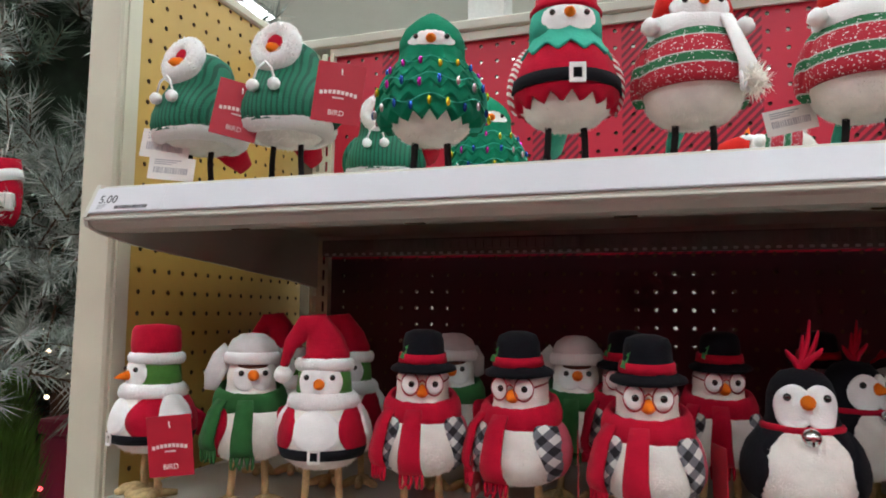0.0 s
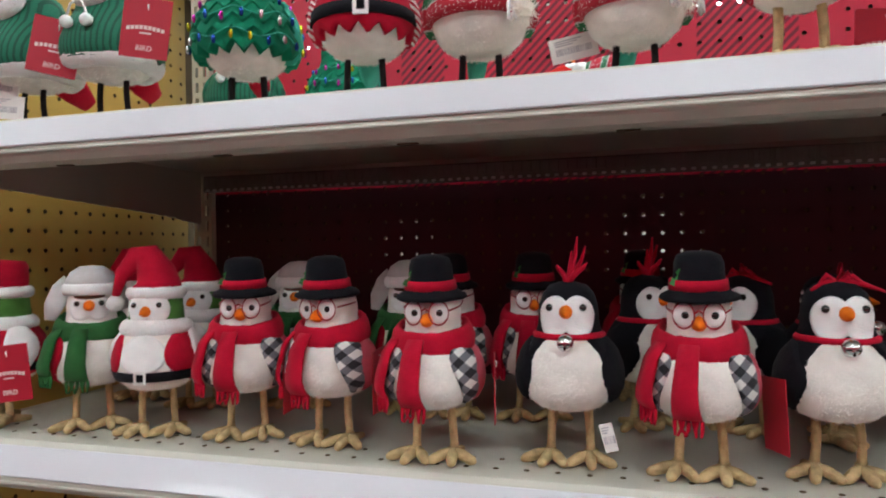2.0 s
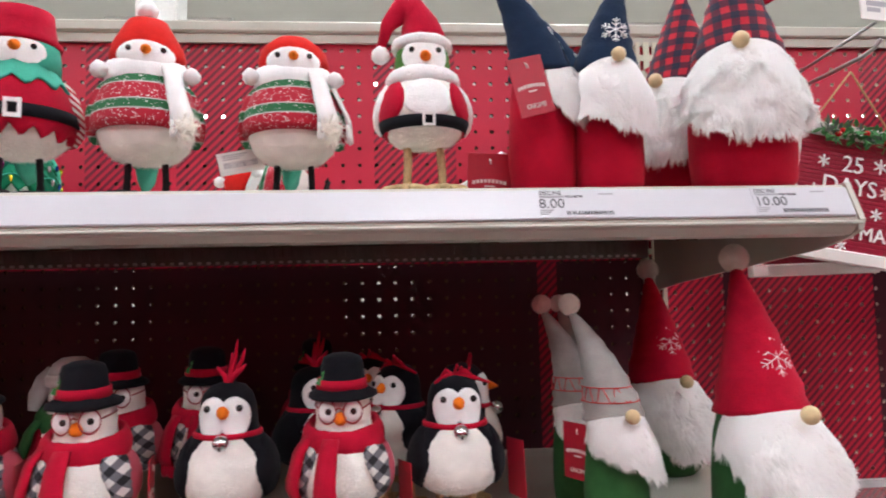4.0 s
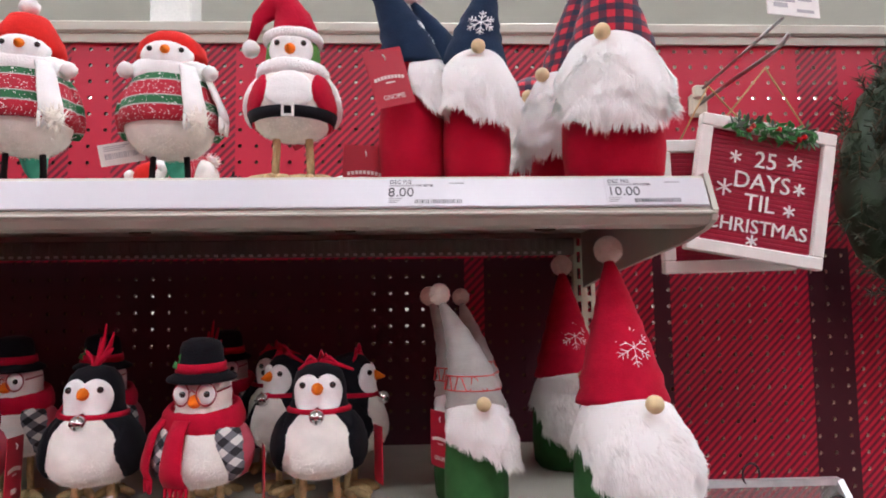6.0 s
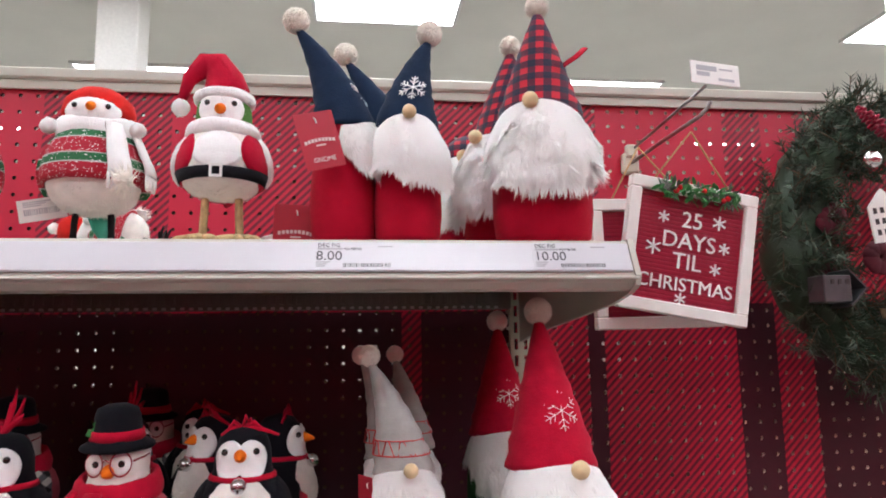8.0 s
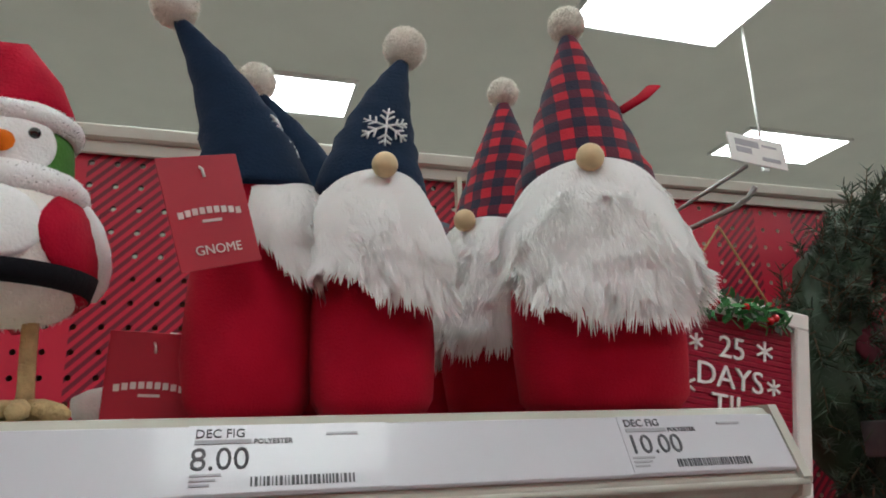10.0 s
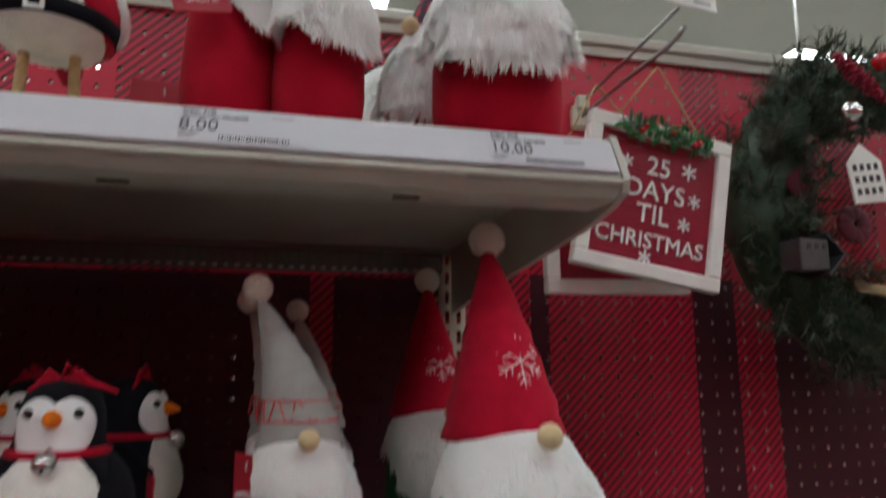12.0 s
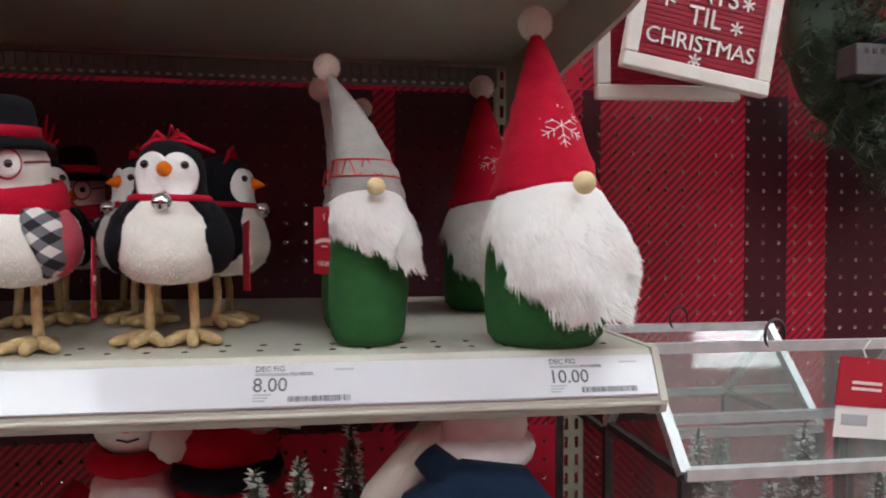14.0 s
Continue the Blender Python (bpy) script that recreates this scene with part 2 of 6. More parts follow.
LEAF = material("holly_leaf", (0.04, 0.20, 0.05), rough=0.6, vary=0.25)
BARK = material("brown_twig", (0.10, 0.06, 0.03), rough=0.9, vary=0.3)
BURGUNDY = material("burgundy_blossom", (0.10, 0.008, 0.02), rough=0.8, vary=0.3)
GALV = material("galvanised_frame", (0.62, 0.64, 0.65), rough=0.45, metal=0.55, vary=0.15, scale=60)
DARK_FRAME = material("dark_zinc_frame", (0.06, 0.055, 0.055), rough=0.45, metal=0.6, vary=0.2, scale=60)
TIN = material("dark_shiny_tin", (0.10, 0.105, 0.11), rough=0.35, metal=0.5, vary=0.15, scale=60)
RAIL_PAINT = material("grey_rail_paint", (0.20, 0.195, 0.18), rough=0.6, vary=0.1, scale=40)
GLASS = clear_glass("clear_glass")
CHECK = check_material("black_white_check", (0.74, 0.73, 0.70), (0.012, 0.012, 0.016), (0.16, 0.16, 0.18), 0.0088, diagonal=True)
PLAID_HAT = check_material("red_navy_check", (0.50, 0.006, 0.025), (0.010, 0.012, 0.035), (0.085, 0.005, 0.024), 0.0078)
KNIT_PINE = stripe_material("ribbed_green_knit", ((0.012, 0.155, 0.085), (0.006, 0.075, 0.042)), (0.62,), 0.0052, axis=0)
SWEATER = stripe_material("striped_glitter_knit", ((0.42, 0.006, 0.025), (0.45, 0.47, 0.43), (0.012, 0.13, 0.045), (0.45, 0.47, 0.43)), (0.60, 0.65, 0.95), 0.0255, offset=0.0143, sparkle=True)
CANDY = stripe_material("candy_stripe_felt", ((0.78, 0.72, 0.68), (0.52, 0.02, 0.05)), (0.5,), 0.006, axis=2, diagonal=0.8)
# last spans of the left board darken it like shade below the upper shelf
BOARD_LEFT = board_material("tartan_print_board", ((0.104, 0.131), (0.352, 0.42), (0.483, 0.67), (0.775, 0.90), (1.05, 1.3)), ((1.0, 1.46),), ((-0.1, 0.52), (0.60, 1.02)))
BOARD_RIGHT = board_material("tartan_print_board_b", ((1.314, 1.341), (1.562, 1.63), (1.693, 1.9), (2.1, 2.3)), ((1.0, 1.47),))


# ---- mesh tools ----
class Mesh:
    """Collects vertices, faces and material slots of one mesh."""

    def __init__(self):
        self.v, self.f, self.m, self.s = [], [], [], []

    def add(self, verts, faces, slot=0, smooth=True, at=None):
        n = len(self.v)
        if at is not None:
            verts = [at @ Vector(p) for p in verts]
        self.v += [tuple(p) for p in verts]
        self.f += [tuple(i + n for i in f) for f in faces]
        self.m += [slot] * len(faces)
        self.s += [smooth] * len(faces)
        return self

    def data(self, name, mats):
        me = bpy.data.meshes.new(name)
        me.from_pydata(self.v, [], self.f)
        for m in mats:
            me.materials.append(m)
        me.polygons.foreach_set("material_index", self.m)
        me.polygons.foreach_set("use_smooth", self.s)
        me.validate()
        me.update()
        return me

    # shapes
    def grid(self, rows, slot=0, closed=True, caps=True, smooth=True, at=None):
        """Rings of equal length, skinned."""
        n, verts, faces = len(rows[0]), [p for r in rows for p in r], []
        for i in range(len(rows) - 1):
            for j in range(n if closed else n - 1):
                k = (j + 1) % n
                faces.append((i * n + j, i * n + k, (i + 1) * n + k, (i + 1) * n + j))
        if caps and closed:
            faces.append(tuple(range(n - 1, -1, -1)))
            faces.append(tuple((len(rows) - 1) * n + j for j in range(n)))
        return self.add(verts, faces, slot, smooth, at)

    def lathe(self, profile, seg=28, slot=0, sx=1.0, sy=1.0, at=None, wob=0.0, seed=0):
        rows = []
        for i, (r, z) in enumerate(profile):
            ring = []
            for j in range(seg):
                a = 2 * math.pi * j / seg
                k = r
                if wob:
                    k = r * (1 + wob * noise.noise((math.sin(a) * 1.6 + seed, math.cos(a) * 1.6, z * 30)))
                ring.append((k * sx * math.sin(a), -k * sy * math.cos(a), z))
            rows.append(ring)
        return self.grid(rows, slot, at=at)

    def tube(self, path, radius, seg=8, slot=0, at=None, flat=1.0):
        """A tube along a path; radius is one number or one for each point."""
        pts = [Vector(p) for p in path]
        rad = radius if isinstance(radius, (list, tuple)) else [radius] * len(pts)
        rows, side = [], None
        for i, p in enumerate(pts):
            d = (pts[min(i + 1, len(pts) - 1)] - pts[max(i - 1, 0)]).normalized()
            if side is None:
                side = d.orthogonal().normalized()
            side = (side - d * side.dot(d)).normalized()
            up = d.cross(side)
            rows.append([p + rad[i] * (math.cos(a) * side + flat * math.sin(a) * up) for a in (2 * math.pi * j / seg for j in range(seg))])
        return self.grid(rows, slot, at=at)

    def ball(self, c, r, slot=0, seg=16, rings=10, at=None, lump=0.0, seed=0):
        r = r if isinstance(r, (tuple, list)) else (r, r, r)
        rows = []
        for i in range(rings + 1):
            b = math.pi * (0.02 + 0.96 * i / rings) - math.pi / 2
            ring = []
            for j in range(seg):
                a = 2 * math.pi * j / seg
                d = Vector((math.cos(b) * math.sin(a), -math.cos(b) * math.cos(a), math.sin(b)))
                k = 1 + (lump * noise.noise(d * 2.3 + Vector((seed, 0, 0))) if lump else 0)
                ring.append((c[0] + r[0] * k * d.x, c[1] + r[1] * k * d.y, c[2] + r[2] * k * d.z))
            rows.append(ring)
        return self.grid(rows, slot, at=at)

    def box(self, lo, hi, slot=0, bevel=0.0, at=None):
        (a, b, c), (d, e, f) = lo, hi
        if not bevel:
            v = [(a, b, c), (d, b, c), (d, e, c), (a, e, c), (a, b, f), (d, b, f), (d, e, f), (a, e, f)]
            return self.add(v, [(3, 2, 1, 0), (4, 5, 6, 7), (0, 1, 5, 4), (1, 2, 6, 5), (2, 3, 7, 6), (3, 0, 4, 7)], slot, False, at)
        w = min(bevel, (d - a) / 2.01, (e - b) / 2.01, (f - c) / 2.01)
        rows = []
        for z, k in ((c, w), (c + w, 0), (f - w, 0), (f, w)):
            rows.append([(a + w + k * 0, b + k, z), (d - w, b + k, z), (d - k, b + w, z), (d - k, e - w, z), (d - w, e - k, z), (a + w, e - k, z), (a + k, e - w, z), (a + k, b + w, z)])
        return self.grid(rows, slot, smooth=False, at=at)

    def ring(self, c, R, r, slot=0, seg=28, tube=8, at=None, sx=1.0, sy=1.0, tall=1.0, lump=0.0, seed=0):
        """A ring lying flat round c."""
        verts, faces = [], []
        for i in range(seg):
            a = 2 * math.pi * i / seg
            for j in range(tube):
                b = 2 * math.pi * j / tube
                k = r * (1 + (lump * noise.noise((math.cos(a) * 3 + seed, math.sin(a) * 3, math.cos(b))) if lump else 0))
                q = R + k * math.cos(b)
                verts.append((c[0] + sx * q * math.sin(a), c[1] - sy * q * math.cos(a), c[2] + tall * k * math.sin(b)))
        for i in range(seg):
            for j in range(tube):
                faces.append((i * tube + j, ((i + 1) % seg) * tube + j, ((i + 1) % seg) * tube + (j + 1) % tube, i * tube + (j + 1) % tube))
        return self.add(verts, faces, slot, True, at)

    def strands(self, roots, slot=0, at=None, width=0.0007, sag=0.35, jitter=0.25, rng=None, bits=3):
        """Hairs: (root, direction, length) each; they bend down by sag."""
        rng = rng or random.Random(3)
        verts, faces = [], []
        for root, d, length, *face in roots:
            p, d = Vector(root), Vector(d).normalized()
            d = (d + Vector((rng.uniform(-1, 1), rng.uniform(-1, 1), rng.uniform(-1, 1))) * jitter).normalized()
            loose = Vector((rng.uniform(-1, 1), rng.uniform(-1, 1), rng.uniform(-1, 1)))
            side = d.cross(face[0] + loose * 0.35 if face else loose).normalized()
            n, length = len(verts), length * rng.uniform(0.7, 1.2)
            for i in range(bits):
                w = width * (1 - i / bits * 0.7)
                verts += [tuple(p - side * w), tuple(p + side * w)]
                p = p + d * (length / bits)
                d = (d + Vector((0, 0, -sag))).normalized()
            verts.append(tuple(p))
            for i in range(bits - 1):
                faces.append((n + 2 * i, n + 2 * i + 1, n + 2 * i + 3, n + 2 * i + 2))
            faces.append((n + 2 * bits - 2, n + 2 * bits - 1, n + 2 * bits))
        return self.add(verts, faces, slot, True, at)


def link(name, mesh, mats, parent=None, label="", at=None):
    """One mesh object, under its thing if parent is given."""
    mats = mats if isinstance(mats, (list, tuple)) else [mats]
    ob = new(name, mesh.data(name, mats) if isinstance(mesh, Mesh) else mesh)
    ob.parent = parent
    if at is not None:
        ob.matrix_basis = at
    if label:
        tagged(ob, label)
    return ob


part = link


def empty(name, label, category, group="", at=None):
    ob = new(name)
    ob.empty_display_size = 0.05
    if at is not None:
        ob.matrix_basis = at
    return tagged(ob, label, category, group)


def letters(text, size, align="LEFT", depth=0.0002):
    """The built-in font's outlines as a mesh in the x-z plane, facing -y."""
    cu = bpy.data.curves.new("letters", "FONT")
    cu.body, cu.size, cu.align_x, cu.extrude = text, size, align, depth
    cu.resolution_u = 3
    ob = bpy.data.objects.new("letters", cu)
    scene.collection.objects.link(ob)
    bpy.context.view_layer.update()
    me = bpy.data.meshes.new_from_object(ob.evaluated_get(bpy.context.evaluated_depsgraph_get()))
    out = Mesh()
    out.add([(v.co.x, -v.co.z, v.co.y) for v in me.vertices], [tuple(p.vertices) for p in me.polygons], 0, False)
    bpy.data.objects.remove(ob)
    bpy.data.meshes.remove(me)
    bpy.data.curves.remove(cu)
    return out


def merge(into, other, slot, at=None):
    return into.add(other.v, other.f, slot, False, at)



# ---- the store round the aisle ----
def setting(name, mesh, mats, label, category):
    return tagged(link(name, mesh, mats), label, category, kind="structure")


HALL = ((-9, -8), (13, 16))
(HX0, HY0), (HX1, HY1) = HALL
setting("floor", Mesh().box((HX0, HY0, -0.1), (HX1, HY1, 0)), FLOOR, "pale vinyl store floor", "floor")
setting("ceiling", Mesh().box((HX0, HY0, CEILING + 0.02), (HX1, HY1, CEILING + 0.14)), CEIL, "grey-beige painted store ceiling", "ceiling")
for nm, lo, hi in (("wall_north", (HX0, HY1, 0), (HX1, HY1 + 0.15, CEILING)), ("wall_south", (HX0, HY0 - 0.15, 0), (HX1, HY0, CEILING)),
                   ("wall_west", (HX0 - 0.15, HY0, 0), (HX0, HY1, CEILING)), ("wall_east", (HX1, HY0, 0), (HX1 + 0.15, HY1, CEILING))):
    setting(nm, Mesh().box(lo, hi), WALL, "plain grey store wall", "wall")


def troffer():
    ob = empty("ceiling_light", "bright rectangular recessed ceiling light panel", "ceiling light", "ceiling lights of the store")
    f = Mesh()
    for lo, hi in (((-0.64, -0.335, -0.012), (0.64, -0.305, 0.03)), ((-0.64, 0.305, -0.012), (0.64, 0.335, 0.03)),
                   ((-0.64, -0.305, -0.012), (-0.61, 0.305, 0.03)), ((0.61, -0.305, -0.012), (0.64, 0.305, 0.03))):
        f.box(lo, hi, bevel=0.004)
    part("frame", f, WHITE_PAINT, ob)
    part("diffuser", Mesh().box((-0.609, -0.304, -0.004), (0.609, 0.304, 0.012)), LAMP, ob, "glowing white diffuser")
    return ob


first = troffer()
spots = []
for j in range(-5, 7):
    for i in range(-2, 3):
        x, y = 3.75 + 5.12 * i + (2.56 if j % 2 else 0), 3.30 + 1.82 * j
        if HX0 + 1 < x < HX1 - 1 and HY0 + 0.6 < y < HY1 - 0.6:
            spots.append((x, y))
first.matrix_basis = pose(*spots[0], CEILING)
for x, y in spots[1:]:
    copy_thing(first, pose(x, y, CEILING))


# ---- the shelving ----
PITCH, HOLE = 0.0254, 0.0031
BACK = 0.461


def pegboard(x0, z0, nx, nz, thick=0.006):
    """A board of nx by nz square cells, each with a round hole right through; faces -y at y = 0."""
    out, ring = Mesh(), []
    for k in range(8):
        a = math.pi / 4 * k + math.pi / 8
        ring.append((HOLE * math.cos(a), HOLE * math.sin(a)))
    h = PITCH / 2
    outer = [(h, h / 2), (h, h), (-h, h), (-h, h / 2), (-h, -h / 2), (-h, -h), (h, -h), (h, -h / 2)]
    verts, faces, slots = [], [], []
    for i in range(nx):
        for j in range(nz):
            cx, cz, n = x0 + (i + 0.5) * PITCH, z0 + (j + 0.5) * PITCH, len(verts)
            verts += [(cx + u, 0, cz + v) for u, v in outer] + [(cx + u, 0, cz + v) for u, v in ring] + [(cx + u, thick, cz + v) for u, v in ring]
            for k in range(8):
                m = (k + 1) % 8
                faces.append((n + k, n + 8 + k, n + 8 + m, n + m))
                slots.append(0)
                faces.append((n + 8 + k, n + 16 + k, n + 16 + m, n + 8 + m))
                slots.append(1)
    out.v, out.f, out.m, out.s = verts, faces, slots, [False] * len(faces)
    return out


TOP = 1.80
gx0, gz0 = 1.617 - 16.5 * PITCH, 1.408 - 30.5 * PITCH
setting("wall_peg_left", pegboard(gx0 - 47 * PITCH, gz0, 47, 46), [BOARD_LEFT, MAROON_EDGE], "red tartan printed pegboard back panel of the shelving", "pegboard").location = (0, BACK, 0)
setting("wall_peg_right", pegboard(gx0, gz0, 48, 46), [BOARD_RIGHT, RAW_EDGE], "red and maroon tartan printed pegboard back panel", "pegboard").location = (0, BACK, 0)
rear = pegboard(gx0 - 47 * PITCH, gz0, 95, 42)
setting("wall_peg_rear", rear, [DARK_EDGE, DARK_EDGE], "brown pegboard facing the next aisle", "pegboard").location = (0, BACK + 0.07, 0)
side = setting("wall_peg_side", pegboard(0.083 - 0.5 * PITCH, 1.447 - 31.5 * PITCH, 16, 46), [YELLOW_BOARD, DARK_EDGE], "ochre painted pegboard end panel of the shelving", "pegboard")
side.matrix_basis = Matrix.Translation((-0.046, 0, 0)) @ Matrix.Rotation(math.radians(90), 4, "Z") @ Matrix.Translation((0, 0, 0))
setting("trim_side_back", Mesh().box((-0.094, 0.08, 0.3), (-0.0545, 0.53, 1.806)), DARK_EDGE, "back of the end panel", "panel")
# caps along the top
cap = Mesh().box((-0.094, BACK - 0.014, TOP + 0.012), (2.45, BACK + 0.09, TOP + 0.03), bevel=0.003)
cap.box((0.012, BACK - 0.008, TOP - 0.002), (2.45, BACK - 0.002, TOP + 0.012))
setting("trim_top", cap, SHELF_PAINT, "ivory metal cap rail along the top of the panels", "trim")
setting("trim_side_top", Mesh().box((-0.096, 0.06, 1.806), (-0.04, 0.53, 1.822), bevel=0.003), POST_PAINT, "ivory cap of the end panel", "trim")


def upright(x):
    """A slotted upright, with its double row of slots open."""
    w, d, z0, z1 = 0.0165, 0.012, 0.35, TOP + 0.002
    out = Mesh()
    n = int((z1 - z0) / PITCH)
    for a, b in ((-w, -0.0105), (-0.0045, 0.0045), (0.0105, w)):
        out.box((x + a, BACK - d, z0), (x + b, BACK - d + 0.003, z1))
    for i in range(n):
        z = z0 + i * PITCH
        for a, b in ((-0.0105, -0.0045), (0.0045, 0.0105)):
            out.box((x + a, BACK - d, z), (x + b, BACK - d + 0.003, z + 0.009))
    out.box((x - w, BACK - d + 0.003, z0), (x - w + 0.003, BACK + 0.06, z1))
    out.box((x + w - 0.003, BACK - d + 0.003, z0), (x + w, BACK + 0.06, z1))
    return out


for k, x in enumerate((0.004, 1.203, 2.40)):
    setting("post_%d" % (k + 1), upright(x), POST_PAINT, "ivory slotted steel upright of the shelving", "shelf upright")
corner = Mesh().box((-0.094, 0.062, 0.0), (-0.046, 0.078, 1.83), bevel=0.003)
corner.box((-0.0475, 0.07, 0.0), (-0.043, 0.09, 1.83))
setting("post_4", corner, POST_PAINT, "ivory painted corner post of the end panel", "post")
setting("baseboard", Mesh().box((0.0, 0.0, 0.0), (2.4, 0.03, 0.14), bevel=0.004), SHELF_PAINT, "kick plate under the shelving", "baseboard")


SLOPE = math.degrees(math.atan2(0.013, 0.027))


def shelf(top, x0, x1, labels, name="shelf"):
    ob = empty(name, "almond painted steel shelf with a white price strip", "shelf", "shelves of the display", pose(0, 0, top))
    deck, prof = Mesh(), [(0.0, -0.0005), (0.003, 0.0), (BACK - 0.014, 0.0), (BACK - 0.014, -0.012), (BACK - 0.017, -0.012), (BACK - 0.017, -0.004), (0.034, -0.004), (0.034, -0.0445),
                          (0.003, -0.0465), (-0.009, -0.0455), (-0.0165, -0.040), (-0.0185, -0.036), (-0.0180, -0.033), (-0.0035, -0.004)]
    deck.grid([[(x, y, z) for y, z in prof] for x in (x0, x1)], smooth=False)
    part("deck", deck, SHELF_PAINT, ob, "almond painted steel deck")
    holes = Mesh()
    for i in range(int((x1 - x0) / PITCH) - 1):
        for j in range(2):
            holes.lathe([(0.0, 0.0), (0.0024, 0.0), (0.0024, 0.0005), (0.0, 0.0005)], seg=8, at=pose(x0 + 0.03 + i * PITCH, 0.022 + j * PITCH, 0.0002))
    tagged(part("deck_holes", holes, DARK_EDGE, ob, "rows of small punched holes"), kind="stuff")
    tilted = Matrix.Translation((0, -0.0045, -0.0045)) @ Matrix.Rotation(math.radians(-SLOPE), 4, "X")
    strip = Mesh().box((x0 + 0.004, -0.0032, -0.0300), (x1 - 0.006, -0.0002, -0.0005), bevel=0.0008, at=tilted)
    strip = part("price_strip", strip, STRIP, ob, "white glossy price strip")
    part("lower_rim", Mesh().tube([(x0 + 0.001, -0.0198, -0.0362), (x1 - 0.001, -0.0198, -0.0362)], 0.0016, 8), SHELF_PAINT, ob, "rounded lower rim")
    web = Mesh().box((x0 + 0.02, BACK - 0.034, -0.0385), (x1 - 0.02, BACK - 0.020, -0.0125), bevel=0.002)
    rail_ = part("back_rail", web, RAIL_PAINT, ob, "grey perforated back rail")
    ribs, dots = Mesh(), Mesh()
    for i in range(int((x1 - x0 - 0.06) / 0.0127)):
        x = x0 + 0.03 + i * 0.0127
        ribs.box((x - 0.0045, BACK - 0.0362, -0.0300), (x + 0.0035, BACK - 0.0338, -0.0140), bevel=0.001)
        dots.box((x - 0.0025, BACK - 0.0366, -0.0372), (x + 0.0035, BACK - 0.0338, -0.0335), bevel=0.0008)
    tagged(part("rail_ribs", ribs, RAIL_PAINT, rail_, "row of pressed ribs"), kind="stuff")
    tagged(part("rail_studs", dots, GALV, rail_, "row of small bright studs"), kind="stuff")
    for x in (x0, x1 - 0.004):
        end = Mesh()
        a, b = (x - 0.0006, x + 0.0046)
        out = [(-0.0042, 0.001), (-0.0215, -0.034), (-0.018, -0.043), (0.0, -0.049), (0.045, -0.056), (0.36, -0.078), (BACK - 0.016, -0.088), (BACK - 0.016, 0.001)]
        v = [(a, y, z) for y, z in out] + [(b, y, z) for y, z in out]
        n = len(out)
        end.add(v, [tuple(range(n)), tuple(range(2 * n - 1, n - 1, -1))] + [(k, n + k, n + (k + 1) % n, (k + 1) % n) for k in range(n)], 0, False)
        part("bracket", end, SHELF_PAINT, ob, "tapered end bracket")
    for i in range(6):
        part("lip_slot", Mesh().box((x0 + 0.15 + 0.18 * i, 0.012, -0.0474), (x0 + 0.168 + 0.18 * i, 0.017, -0.0462)), DARK_EDGE, ob, "punched slot under the lip")
    for x, price, full in labels:
        f = -0.0036
        label = part("price_label", Mesh().box((x - 0.014, f, -0.0290), (x + 0.066, f + 0.0003, -0.0008), at=tilted), STRIP, ob, "white printed price label")
        ink = Mesh()
        merge(ink, letters(price, 0.0132), 0, tilted @ pose(x - 0.0130, f - 0.0003, -0.0196))
        if full:
            merge(ink, letters("DEC FIG", 0.0052), 0, tilted @ pose(x - 0.0115, f - 0.0003, -0.0062))
            merge(ink, letters("POLYESTER", 0.0030), 0, tilted @ pose(x + 0.0110, f - 0.0003, -0.0092))
            part("name_bar", Mesh().box((x - 0.0115, f - 0.0004, -0.0090), (x + 0.0100, f - 0.0001, -0.0072), at=tilted), FAINT, label)
            part("fine_print", Mesh().box((x + 0.040, f - 0.0004, -0.0062), (x + 0.053, f - 0.0001, -0.0050), at=tilted), FAINT, label)
        rng = random.Random(int(x * 1000))
        bx = x + 0.010
        while bx < x + 0.050:
            w = rng.choice((0.0004, 0.0007, 0.0011))
            ink.box((bx, f - 0.0004, -0.0268), (bx + w, f - 0.0001, -0.0230), at=tilted)
            bx += w + rng.choice((0.0006, 0.0009))
        part("print", ink, PRINT, label, "grey printed price and bars")
        for k in range(3):
            part("fine_print", Mesh().box((x - 0.0125, f - 0.0004, -0.0222 - 0.0020 * k), (x - 0.001 - 0.002 * k, f - 0.0001, -0.0212 - 0.0020 * k), at=tilted), FAINT, label)
    return ob


UP, LOW, DOWN = 1.50, 1.183, 0.865
shelf(UP, 0.0, 1.204, ((0.026, "5.00", False), (0.931, "8.00", True), (1.122, "10.00", True)))
shelf(LOW, 0.0, 1.204, ((0.026, "5.00", False), (0.931, "8.00", True), (1.132, "10.00", True)))
shelf(DOWN, 0.0, 1.204, ())
shelf(DOWN - 0.02, 1.208, 2.40, ())
# unseen shelving across the aisle, behind the walker, added to block low-angle light
for k, (lo, hi) in enumerate((((-5, -2.1, 0), (7, -2.0, 2.15)), ((-5, -1.99, 0.0), (7, -1.5, 0.16)), ((-5, -1.99, 0.75), (7, -1.6, 0.79)), ((-5, -1.99, 1.35), (7, -1.6, 1.39)))):
    setting("partition_%d" % (k + 1), Mesh().box(lo, hi, bevel=0.003), BOARD_RIGHT if k == 0 else SHELF_PAINT, "unseen shelving added across the aisle to block low light", "shelving")

